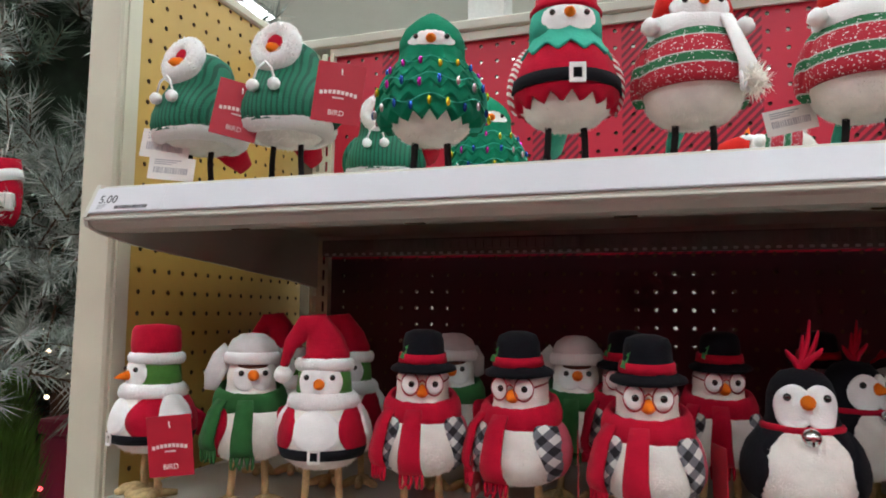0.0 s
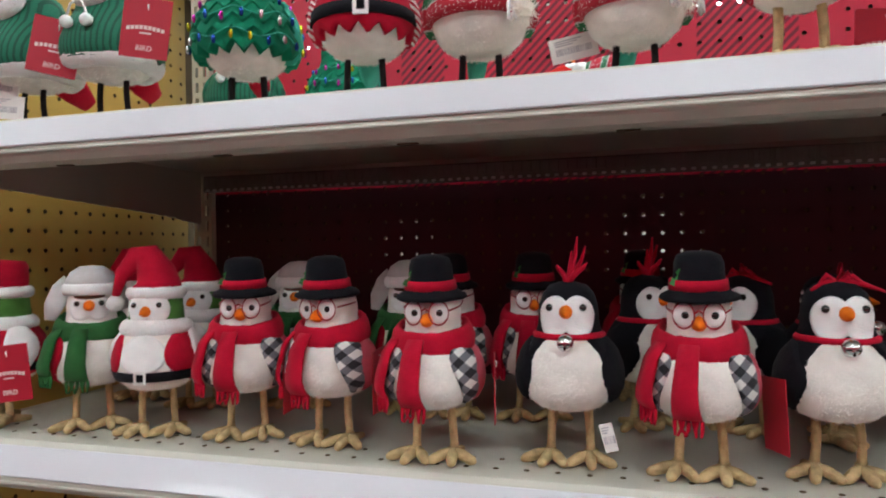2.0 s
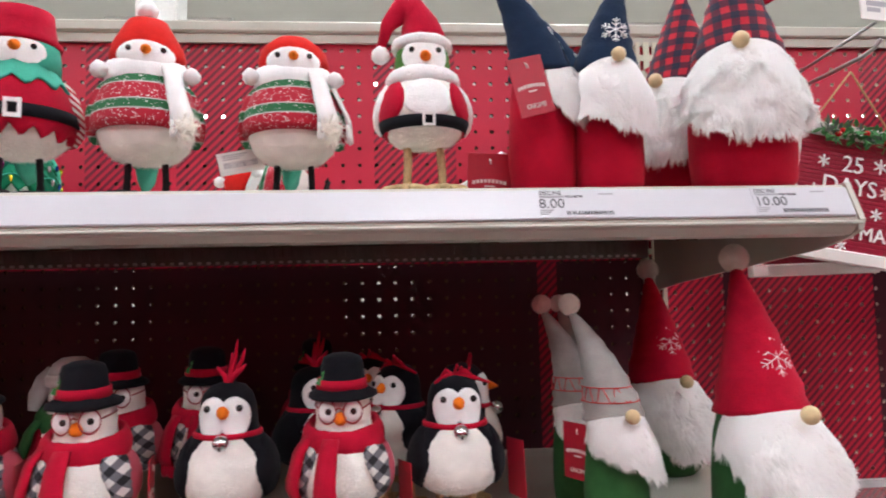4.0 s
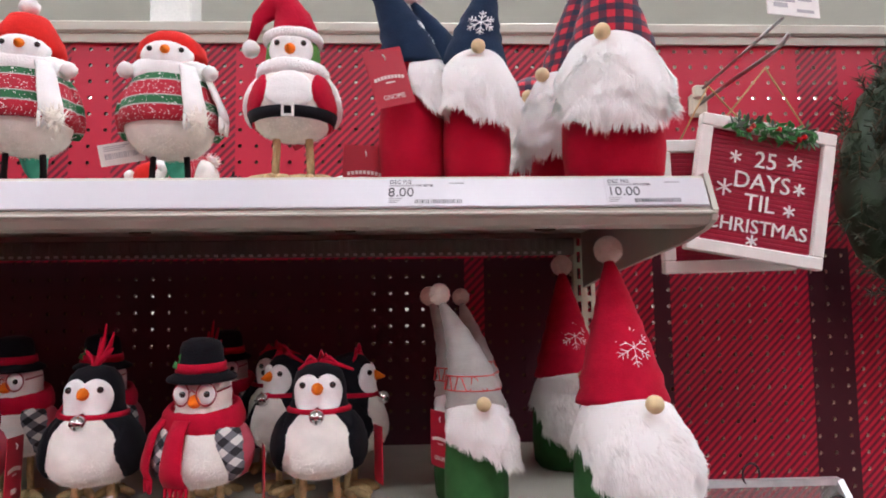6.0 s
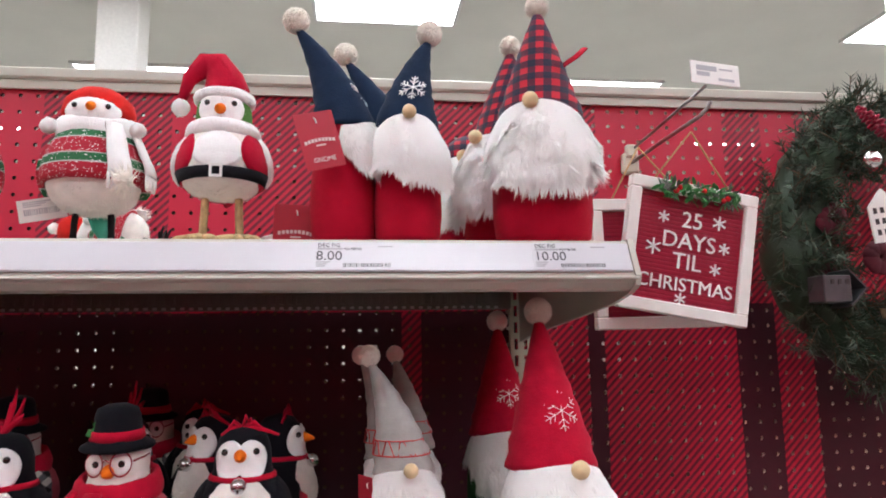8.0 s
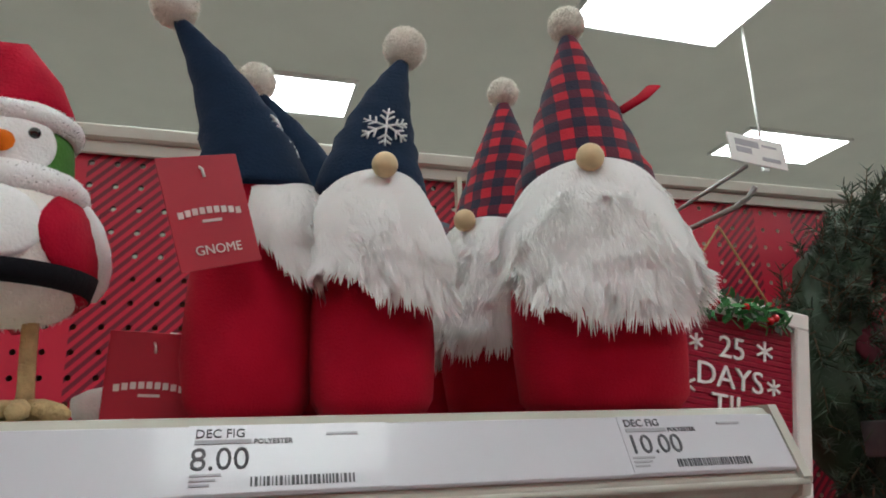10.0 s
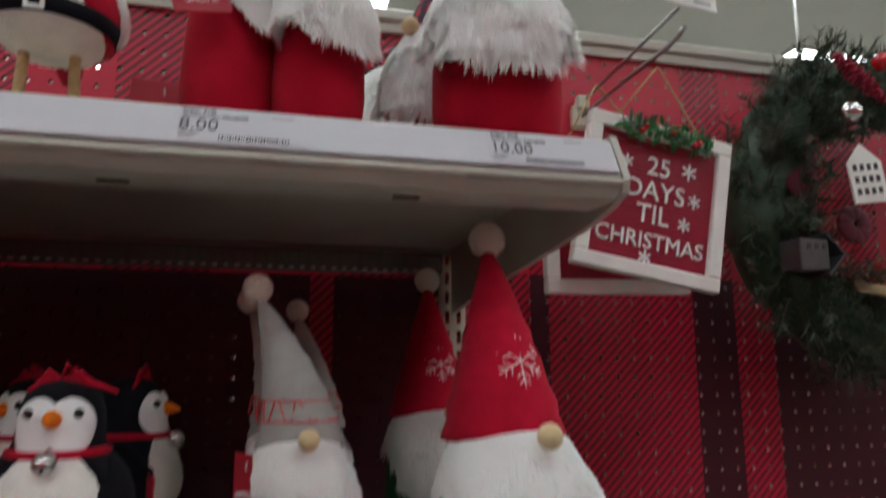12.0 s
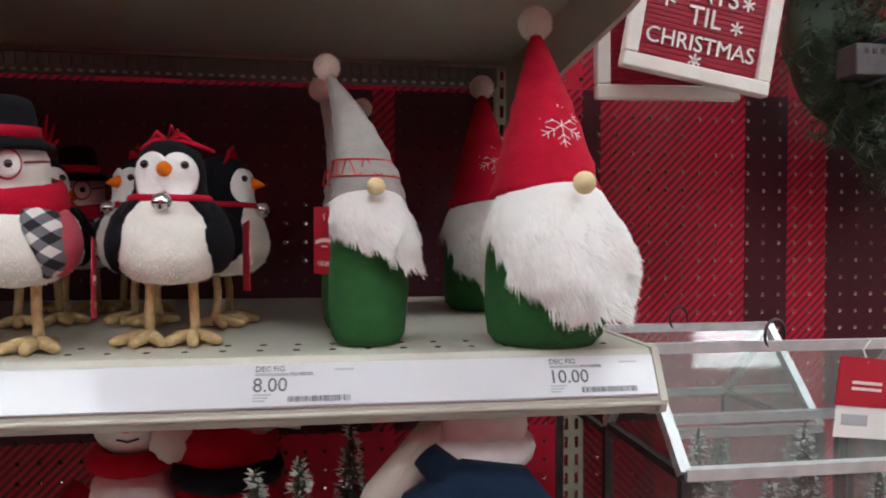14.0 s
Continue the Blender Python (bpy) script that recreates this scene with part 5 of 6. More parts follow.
def scarf_heap(at):
    """The knitted scarf of a tipped bird, folded in thick rolls."""
    ob = empty("folded_scarf", "thick white knitted scarf folded in rolls on the shelf", "scarf", "", at)
    for x, turn, ln in ((-0.022, 8, 0.040), (-0.012, 26, 0.048), (0.0, 42, 0.052), (0.014, 60, 0.050), (0.024, 84, 0.042)):
        d = Vector((math.cos(math.radians(turn)), -0.1, math.sin(math.radians(turn))))
        root = Vector((x - 0.010, 0.002 * turn / 20, 0.0105))
        part("roll", Mesh().tube([root + d * (ln * q / 5) for q in range(6)], [0.006, 0.0088, 0.0094, 0.0094, 0.0086, 0.0045], 12), WHITE_FELT, ob)
    return ob


scarf_heap(pose(0.884, 0.112, U))

# ---- what hangs in the bay beside ----
def peg_hook():
    ob = empty("peg_hook", "grey steel peg hook with a white price tag holder", "peg hook")
    part("base", Mesh().box((1.380, BACK - 0.016, 1.680), (1.408, BACK - 0.0005, 1.716), bevel=0.004).box((1.384, BACK - 0.022, 1.706), (1.404, BACK - 0.010, 1.728), bevel=0.003), POST_PAINT, ob, "ivory plastic hook base")
    part("arm", Mesh().tube([(1.394, BACK - 0.012, 1.698), (1.397, 0.33, 1.701), (1.400, 0.23, 1.702), (1.402, 0.212, 1.706), (1.404, 0.202, 1.714)], 0.0028, 10), STEEL, ob, "steel hook arm")
    part("tag_arm", Mesh().tube([(1.398, BACK - 0.014, 1.722), (1.398, 0.33, 1.727), (1.400, 0.205, 1.736)], 0.0022, 8), STEEL, ob, "thin steel tag arm")
    m = pose(1.412, 0.203, 1.766, -8, 4, 3)
    holder = part("tag_holder", Mesh().box((-0.034, -0.0012, -0.032), (0.034, 0.0012, 0.0), bevel=0.0006, at=m), PAPER, ob, "white price tag")
    for lo, hi in (((-0.026, -0.013), (0.002, -0.006)), ((-0.026, -0.021), (-0.008, -0.015)), ((0.004, -0.026), (0.026, -0.022)), ((0.006, -0.010), (0.024, -0.008))):
        part("print_bar", Mesh().box((lo[0], -0.0016, lo[1]), (hi[0], -0.00125, hi[1]), at=m), FAINT, holder)
    return ob


peg_hook()


def hanging_sign(at, words=True):
    ob = empty("hanging_sign", "white framed red countdown sign hung on jute string", "sign", "countdown signs on the hook", at)
    h, b = 0.0895, 0.0165
    part("board", Mesh().box((-h + 0.004, 0.001, -h + 0.004), (h - 0.004, 0.006, h - 0.004)), SIGN_RED, ob, "ruby red ribbed board")
    for k in range(26):
        z = -h + b + 0.004 + k * 0.0056
        if z < h - b - 0.003:
            part("rib", Mesh().box((-h + b, -0.0002, z), (h - b, 0.0012, z + 0.0045), bevel=0.0005), SIGN_RED, ob)
    for lo, hi in (((-h, -h), (h, -h + b)), ((-h, h - b), (h, h)), ((-h, -h + b), (-h + b, h - b)), ((h - b, -h + b), (h, h - b))):
        part("frame_rail", Mesh().box((lo[0], -0.007, lo[1]), (hi[0], 0.007, hi[1]), bevel=0.0015), WHITE_PAINT, ob, "white wooden rail")
    if words:
        for text, size, x, z in (("25", 0.033, 0.002, 0.030), ("DAYS", 0.033, 0.0, 0.001), ("TIL", 0.033, 0.0, -0.0265), ("CHRISTMAS", 0.0275, 0.0, -0.056)):
            g = Mesh()
            merge(g, letters(text, size * 0.93, "CENTER", 0.0010), 0, pose(x, -0.0018, z))
            part("lettering", g, WHITE_FELT, ob, "raised white letters")
        for x, z, s in ((-0.038, 0.040, 0.008), (0.040, 0.044, 0.010), (-0.048, -0.002, 0.011), (0.050, 0.010, 0.008), (0.040, -0.020, 0.008), (-0.004, -0.066, 0.008)):
            g = Mesh()
            for a in range(3):
                g.box((-0.0012, -0.002, -s), (0.0012, -0.0004, s), at=pose(x, 0, z, 0, 60 * a, 0))
            part("snowflake", g, WHITE_FELT, ob, "white snowflake")
    apex = Vector((-0.012, 0.002, 0.165))
    for s in (-1, 1):
        foot = Vector((s * 0.058, 0.004, h - 0.004))
        part("string", Mesh().tube([foot, foot.lerp(apex, 0.5), apex], 0.0012, 6), JUTE, ob, "jute string")
    rng = random.Random(21)
    if words:
        leaves, pale = Mesh(), Mesh()
        for i in range(150):
            x = rng.uniform(-0.050, 0.056)
            p = Vector((x, -0.009 + rng.uniform(-0.004, 0.002), h - 0.012 + rng.uniform(-0.010, 0.010)))
            d = Vector((rng.uniform(-1, 1), rng.uniform(-0.8, 0.1), rng.uniform(-1, 1))).normalized()
            t = d.cross(Vector((rng.uniform(-1, 1), -1, rng.uniform(-1, 1)))).normalized()
            ln, w = rng.uniform(0.008, 0.018), rng.uniform(0.0015, 0.0034)
            n = d.cross(t).normalized() * 0.0007
            v = [p, p + d * ln * 0.35 + t * w, p + d * ln * 0.7 + t * w * 0.8, p + d * ln, p + d * ln * 0.7 - t * w * 0.8, p + d * ln * 0.35 - t * w]
            (leaves if i % 3 else pale).add(v + [q + n for q in v], [(0, 1, 2, 3, 4, 5), (11, 10, 9, 8, 7, 6)] + [(j, (j + 1) % 6, 6 + (j + 1) % 6, 6 + j) for j in range(6)], 0, False)
        tagged(part("garland_leaves", leaves, LEAF, ob, "green leaf garland"), kind="stuff")
        tagged(part("pale_leaves", pale, NEEDLE_PALE, ob, "grey-green sprigs"), kind="stuff")
        for x, z in ((-0.030, 0.074), (-0.026, 0.079), (0.036, 0.072), (0.042, 0.076), (0.008, 0.080)):
            part("berry", Mesh().ball((x, -0.014, z), 0.0042, seg=10, rings=7), BERRY, ob, "red berry")
    return ob


hanging_sign(pose(1.388, 0.260, 1.528, 0, 10, 0))
hanging_sign(pose(1.360, 0.300, 1.516, 0, -1, 0), False)


def needles(rng, twig, n, length, spread=0.9):
    """Needles round a twig from a to b, pointing forward."""
    a, b = twig
    d = (b - a).normalized()
    out = []
    for i in range(n):
        k = rng.uniform(0.0, 1.0)
        side_ = d.cross(Vector((rng.uniform(-1, 1), rng.uniform(-1, 1), rng.uniform(-1, 1)))).normalized()
        out.append((a.lerp(b, k), d * 0.8 + side_ * spread, length))
    return out


def wreath():
    c, R, rng = Vector((1.785, 0.360, 1.560)), 0.178, random.Random(31)
    ob = empty("wreath", "dark green pine wreath with ornaments, hanging on the pegboard", "wreath", "", Matrix.Translation(c))
    part("ring", Mesh().ring((0, 0, 0), R, 0.042, seg=60, tube=12, lump=0.5, at=Matrix.Rotation(math.radians(90), 4, "X")), NEEDLE, ob, "dense green inner ring")
    part("hanger", Mesh().tube([(0, 0.0, R), (0, 0.03, R + 0.03), (0, BACK - c.y - 0.0004, R + 0.034)], 0.0022, 8), STEEL, ob, "steel wire hanger")
    dark, pale, twigs = [], [], Mesh()
    for i in range(1100):
        a = rng.uniform(0, 2 * math.pi)
        out = Vector((math.cos(a), 0, math.sin(a)))
        p = out * (R + rng.uniform(-0.055, 0.045)) + Vector((0, rng.uniform(-0.035, 0.02), 0))
        d = (out * rng.uniform(-0.7, 1.0) + Vector((-math.sin(a), 0, math.cos(a))) * rng.uniform(-1, 1) + Vector((0, rng.uniform(-1.1, 0.1), 0)))
        q = p + d.normalized() * rng.uniform(0.035, 0.065)
        twigs.tube([p, q], [0.0012, 0.0006], 4)
        (pale if rng.random() < 0.3 else dark).extend(needles(rng, (p, q), 34, rng.uniform(0.015, 0.024)))
    tagged(part("twig_mass", twigs, BARK, ob, "thin twigs"), kind="stuff")
    tagged(part("dark_needles", Mesh().strands(dark, width=0.0010, sag=0.05, jitter=0.1, rng=rng, bits=2), NEEDLE, ob, "dark green needles"), kind="stuff")
    tagged(part("pale_needles", Mesh().strands(pale, width=0.0010, sag=0.05, jitter=0.1, rng=rng, bits=2), NEEDLE_PALE, ob, "grey-green needles"), kind="stuff")
    for x, y, z, r, m, lab in ((1.585, 0.335, 1.557, 0.012, SILVER, "silver ball"), (1.660, 0.249, 1.654, 0.013, SILVER, "silver ball"), (1.795, 0.30, 1.60, 0.008, BERRY, "red ball"), (1.735, 0.31, 1.475, 0.0065, BERRY, "red ball"), (1.717, 0.250, 1.727, 0.012, BERRY, "red ball")):
        part("ornament", Mesh().ball(Vector((x, y, z)) - c, r), m, ob, lab)
    for x, y, z in ((1.645, 0.33, 1.585), (1.70, 0.31, 1.525), (1.63, 0.33, 1.50)):
        g = Mesh()
        for k in range(9):
            d = Vector((math.cos(k * 0.7), -0.5, math.sin(k * 0.7)))
            g.ball(Vector((x, y, z)) - c + d * 0.014, (0.014, 0.006, 0.012), seg=8, rings=5)
        part("blossom", g, BURGUNDY, ob, "burgundy cloth blossom")
    cone = Mesh()
    for k in range(60):
        t = k / 60
        p = Vector((1.651, 0.255, 1.730)).lerp(Vector((1.713, 0.250, 1.674)), t) - c
        a = k * 2.4
        d = Vector((math.cos(a) * 0.6, math.sin(a), math.cos(a) * 0.6))
        cone.tube([p, p + d * 0.013 * math.sin(math.pi * (0.15 + 0.75 * t))], [0.004, 0.0022], 5)
    part("glitter_cone", cone, material("crimson_glitter", (0.30, 0.01, 0.04), rough=0.4, vary=0.5, scale=300, metal=0.3), ob, "crimson glitter cone")
    # little metal house
    hp = Vector((1.612, 0.288, 1.479)) - c
    w, h, d = 0.026, 0.032, 0.018
    m = Matrix.Translation(hp)
    house = part("house_ornament", Mesh().box((-w, -d, -h * 0.62), (w * 0.6, d, h * 0.55), bevel=0.0015, at=m), TIN, ob, "small tin house")
    roof = Mesh()
    for s in (-1, 1):
        roof.box((0, -d - 0.004, -0.001), (0.036, d + 0.004, 0.001), at=m @ pose(w * 1.35, 0, -h * 0.03, 0, 135 * s, 0))
    part("roof", roof, TIN, house, "folded tin roof")
    for k in range(3):
        part("house_window", Mesh().box((-w * 0.6 + k * 0.011, -d - 0.0008, h * 0.15), (-w * 0.6 + k * 0.011 + 0.005, -d + 0.001, h * 0.36), at=m), DARK_FRAME, house, "punched window")
    # white card house
    m = Matrix.Translation(Vector((1.672, 0.250, 1.576)) - c) @ Matrix.Rotation(math.radians(-8), 4, "Y")
    out = [(-0.024, -0.036), (0.026, -0.036), (0.026, 0.014), (0.0, 0.038), (-0.024, 0.014)]
    v = [(x, -0.0015, z) for x, z in out] + [(x, 0.0015, z) for x, z in out]
    tag_ = part("card_house", Mesh().add(v, [(0, 1, 2, 3, 4), (9, 8, 7, 6, 5)] + [(k, (k + 1) % 5, 5 + (k + 1) % 5, 5 + k) for k in range(5)], 0, False, m), WHITE_PAINT, ob, "white house-shaped ornament")
    for i in range(4):
        for j in range(3):
            part("house_window", Mesh().box((-0.018 + i * 0.0105, -0.0022, -0.026 + j * 0.015), (-0.018 + i * 0.0105 + 0.0055, -0.0013, -0.026 + j * 0.015 + 0.008), at=m), DARK_FRAME, tag_, "dark window")
    bow = Mesh().tube([Vector((1.70, 0.31, 1.445)) - c, Vector((1.745, 0.295, 1.437)) - c, Vector((1.79, 0.30, 1.445)) - c], [0.012, 0.016, 0.012], 8, flat=0.2)
    part("ribbon", bow, material("burlap_ribbon", (0.25, 0.17, 0.09), rough=0.9, vary=0.2, bump=0.6, bump_scale=600), ob, "burlap ribbon")
    return ob


wreath()


# ---- glass house lanterns on the shelf beside ----
RIGHT_SHELF = DOWN - 0.02


def bar(mesh, a, b, w=0.0045, slot=0):
    """A square bar from a to b."""
    a, b = Vector(a), Vector(b)
    m = (b - a).to_track_quat("Z", "Y").to_matrix().to_4x4()
    return mesh.box((-w, -w, 0), (w, w, (b - a).length), slot, at=Matrix.Translation(a) @ m)


def lantern(x0, x1, y0, y1, eave, ridge, foot):
    ob = empty("glass_lantern", "house-shaped glass lantern with a metal frame", "lantern", "glass lanterns beside the shelf")
    ym, e = (y0 + y1) / 2, 0.0002
    light = [((x0, ym, ridge), (x1, ym, ridge)), ((x0, y0, eave), (x1, y0, eave)), ((x0, y1, eave), (x1, y1, eave))]
    for x in (x0, x1):
        light += [((x, y0, eave), (x, ym, ridge)), ((x, y1, eave), (x, ym, ridge))]
    for a, b in light:
        part("roof_bar", bar(Mesh(), a, b), GALV, ob, "pale galvanised roof bar")
    for x in (x0, x1):
        for y in (y0, y1):
            part("corner_bar", bar(Mesh(), (x, y, foot + 0.006), (x, y, eave - 0.004), 0.004), DARK_FRAME, ob, "dark corner bar")
    for a, b in (((x0, y0), (x1, y0)), ((x0, y1), (x1, y1)), ((x0, y0), (x0, y1)), ((x1, y0), (x1, y1))):
        part("foot_bar", bar(Mesh(), (*a, foot + 0.005), (*b, foot + 0.005), 0.0045), DARK_FRAME, ob, "dark foot bar")
    for x in (x0, x1):
        part("eave_bar", bar(Mesh(), (x, y0, eave - 0.002), (x, y1, eave - 0.002), 0.0035), DARK_FRAME, ob, "dark eave bar")
    panes = []
    for ya, yb in ((y0, ym), (y1, ym)):
        panes.append([(x0, ya, eave), (x1, ya, eave), (x1, yb, ridge), (x0, yb, ridge)])
    for y in (y0, y1):
        panes.append([(x0, y, foot), (x1, y, foot), (x1, y, eave), (x0, y, eave)])
    for x in (x0, x1):
        panes.append([(x, y0, foot), (x, y1, foot), (x, y1, eave), (x, ym, ridge), (x, y0, eave)])
    for p in panes:
        ob2 = part("pane", Mesh().add(p, [tuple(range(len(p)))], 0, False), GLASS, ob, "clear glass pane")
        ob2.visible_shadow = False
    ring = Mesh().ring((0, 0, 0), 0.014, 0.0014, seg=22, tube=6, at=pose((x0 + x1) / 2, ym, ridge + 0.010, 90, 0, 20))
    part("ring", ring, DARK_FRAME, ob, "dark wire ring")
    part("floor_plate", Mesh().box((x0 + 0.005, y0 + 0.005, foot + 0.0005), (x1 - 0.005, y1 - 0.005, foot + 0.003)), DARK_FRAME, ob, "dark floor plate")
    return ob


lantern(1.238, 1.492, 0.018, 0.172, 1.081, 1.166, RIGHT_SHELF)
lantern(1.250, 1.475, 0.180, 0.360, 1.064, 1.160, RIGHT_SHELF)


def brush_tree(height, radius, seed, frost=True):
    ob = empty("bottle_brush_tree", "small snow-dusted bottle brush tree on a wooden base", "decorative tree", "bottle brush trees")
    rng, green, white = random.Random(seed), [], []
    part("trunk", Mesh().tube([(0, 0, 0.012), (0, 0, height)], [0.0022, 0.0008], 6), BARK, ob, "twisted wire trunk")
    part("base", Mesh().lathe([(0.0, 0.0), (0.015, 0.0), (0.016, 0.004), (0.013, 0.012), (0.0, 0.013)], 16), WOOD_NOSE, ob, "round wooden base")
    for i in range(1500):
        k = rng.random() ** 0.8
        z = 0.025 + k * (height - 0.028)
        a = rng.uniform(0, 2 * math.pi)
        r = radius * (1 - k) * (0.75 + 0.25 * math.cos(z * 330)) + 0.003
        d = Vector((math.cos(a), math.sin(a), rng.uniform(-0.15, 0.35)))
        green.append(((0, 0, z), d, r))
        if frost and rng.random() < 0.35:
            white.append((Vector((0, 0, z)) + d.normalized() * r * 0.78, d, 0.006))
    tagged(part("bristles", Mesh().strands(green, width=0.0007, sag=0.03, jitter=0.1, rng=rng, bits=2), NEEDLE_PALE if frost else NEEDLE, ob, "grey-green bristles"), kind="stuff")
    if white:
        tagged(part("snow", Mesh().strands(white, width=0.0013, sag=0.0, jitter=0.5, rng=rng, bits=2), FROST, ob, "white flocking"), kind="stuff")
    return ob


place(brush_tree(0.245, 0.050, 41), [(1.292, 0.095, RIGHT_SHELF + 0.0035, 0), (1.400, 0.100, RIGHT_SHELF + 0.0035, 60), (1.335, 0.300, RIGHT_SHELF + 0.0035, 120)])
place(brush_tree(0.205, 0.042, 42), [(1.345, 0.070, RIGHT_SHELF + 0.0035, 0), (1.460, 0.080, RIGHT_SHELF + 0.0035, 50), (1.425, 0.290, RIGHT_SHELF + 0.0035, 90)])
t2 = empty("product_tag", "red and white card tag tied to a lantern", "product tag", "", pose(1.402, 0.026, 1.166, 0, 7, 6))
part("card", Mesh().box((-0.028, -0.0004, -0.040), (0.028, 0.0004, 0)), TAG_RED, t2, "red card")
part("white_card", Mesh().box((-0.026, 0.0006, -0.066), (0.028, 0.0012, -0.030)), PAPER, t2, "white card")
for k in range(2):
    part("print_bar", Mesh().box((-0.014, -0.0008, -0.022 - 0.005 * k), (0.016, -0.00045, -0.0195 - 0.005 * k)), TAG_INK, t2)
part("barcode", Mesh().box((-0.020, 0.0002, -0.056), (0.006, 0.00055, -0.047)), FAINT, t2)
part("tie", Mesh().tube([(0, 0.0, -0.004), (-0.004, 0.002, 0.006), (0.004, 0.004, 0.014)], 0.0007, 5), PAPER, t2, "white tie")


# ---- the shelf below ----
D = DOWN + 0.0002


def snowman(at):
    g = Mesh()
    g.lathe([(0.0, 0.0), (0.050, 0.002), (0.062, 0.06), (0.058, 0.14), (0.044, 0.20), (0.0, 0.22)], 28, 0)
    g.ball((0, 0, 0.266), (0.045, 0.042, 0.044), 0, seg=26, rings=16)
    g.ring((0, 0, 0.222), 0.038, 0.013, 1, lump=0.15)
    g.tube([(0, -0.036, 0.268), (0, -0.050, 0.267), (0, -0.060, 0.266)], [0.009, 0.007, 0.002], 10, 2)
    g.tube([(-0.011, -0.0405, 0.2515), (0, -0.0415, 0.2485), (0.011, -0.0405, 0.2515)], 0.0011, 6, 3)
    for s in (-1, 1):
        g.ball((s * 0.016, -0.037, 0.280), 0.004, 3, seg=10, rings=6)
        g.tube([(s * 0.050, 0.0, 0.19), (s * 0.070, -0.015, 0.165), (s * 0.074, -0.02, 0.13)], [0.018, 0.017, 0.014], 10, 1)
    g.lathe([(0.0, 0.290), (0.043, 0.290), (0.044, 0.298), (0.036, 0.309), (0.0, 0.311)], 24, 1)
    ob = link("snowman_doll", g, [WHITE_FELT, DEEP_RED, ORANGE, EYE], at=at)
    return tagged(ob, "white plush snowman with orange nose and dark red scarf", "snowman doll")


snowman(pose(0.785, 0.210, D, 0, 0, 4) @ Matrix.Scale(0.86, 4))


def plush_gnome_navy(at):
    g, rng = Mesh(), random.Random(51)
    g.lathe([(0.0, 0.0), (0.052, 0.002), (0.060, 0.06), (0.054, 0.13), (0.042, 0.19), (0.0, 0.21)], 28, 2, wob=0.06)
    g.ball((0.006, 0.004, 0.252), (0.045, 0.042, 0.040), 3, seg=30, rings=18, lump=0.18, seed=4)
    g.ring((0.004, 0.0, 0.226), 0.040, 0.013, 3, lump=0.25)
    g.tube([(-0.070, -0.034, 0.100), (-0.064, -0.044, 0.150), (-0.044, -0.052, 0.192), (-0.010, -0.058, 0.212), (0.026, -0.056, 0.208), (0.050, -0.048, 0.180), (0.058, -0.040, 0.130)], [0.017, 0.018, 0.020, 0.021, 0.019, 0.017, 0.016], 14, 1)
    g.tube([(-0.040, -0.040, 0.232), (-0.020, -0.058, 0.214), (0.010, -0.064, 0.198)], [0.012, 0.017, 0.012], 12, 1, flat=0.7)
    roots, lock = [], [Vector((-0.030, -0.020, 0.250)), Vector((-0.072, -0.026, 0.196)), Vector((-0.112, -0.028, 0.110))]
    g.tube(lock, [0.010, 0.016, 0.018], 12, 0)
    for _ in range(7000):
        k, a = rng.random() * 2, rng.uniform(0, 2 * math.pi)
        p = lock[0].lerp(lock[1], k) if k < 1 else lock[1].lerp(lock[2], k - 1)
        o = Vector((math.cos(a) * 0.8, math.sin(a), 0.3 * math.cos(a)))
        roots.append((p + o * (0.009 + 0.004 * k), o * 0.45 + Vector((-0.45, -0.1, -0.75)), 0.022, o))
    g.strands(roots, 0, width=0.0009, sag=0.10, jitter=0.14, rng=rng)
    ob = link("plush_doll", g, [CREAM_FUR, NAVY_FELT, RED_FELT, WHITE_FELT], at=at)
    return tagged(ob, "plush figure with a white knit hat, navy arms and cream beard", "plush doll")


plush_gnome_navy(pose(1.080, 0.085, D, 0, 0, 0))


def plush_red(at):
    g = Mesh()
    g.lathe([(0.0, 0.0), (0.05, 0.002), (0.058, 0.08), (0.05, 0.16), (0.0, 0.18)], 24, 0, wob=0.1)
    g.ball((0.0, 0, 0.205), (0.045, 0.04, 0.036), 0, lump=0.2)
    g.tube([(0.02, -0.01, 0.23), (0.045, -0.02, 0.24), (0.070, -0.02, 0.235)], [0.02, 0.016, 0.014], 10, 1)
    g.ball((-0.045, -0.01, 0.215), 0.022, 1, lump=0.2)
    g.ring((0, 0, 0.182), 0.04, 0.012, 2)
    return tagged(link("plush_doll", g, [DEEP_RED, CREAM_FUR, BLACK_FELT], at=at), "red plush figure with a white pompom cap", "plush doll")


plush_red(pose(0.872, 0.19, D, 0, 0, 0))
flock = brush_tree(0.232, 0.050, 43)
place(flock, [(0.945, 0.050, D, 0), (0.915, 0.030, D, 40), (0.985, 0.14, D, 80)])


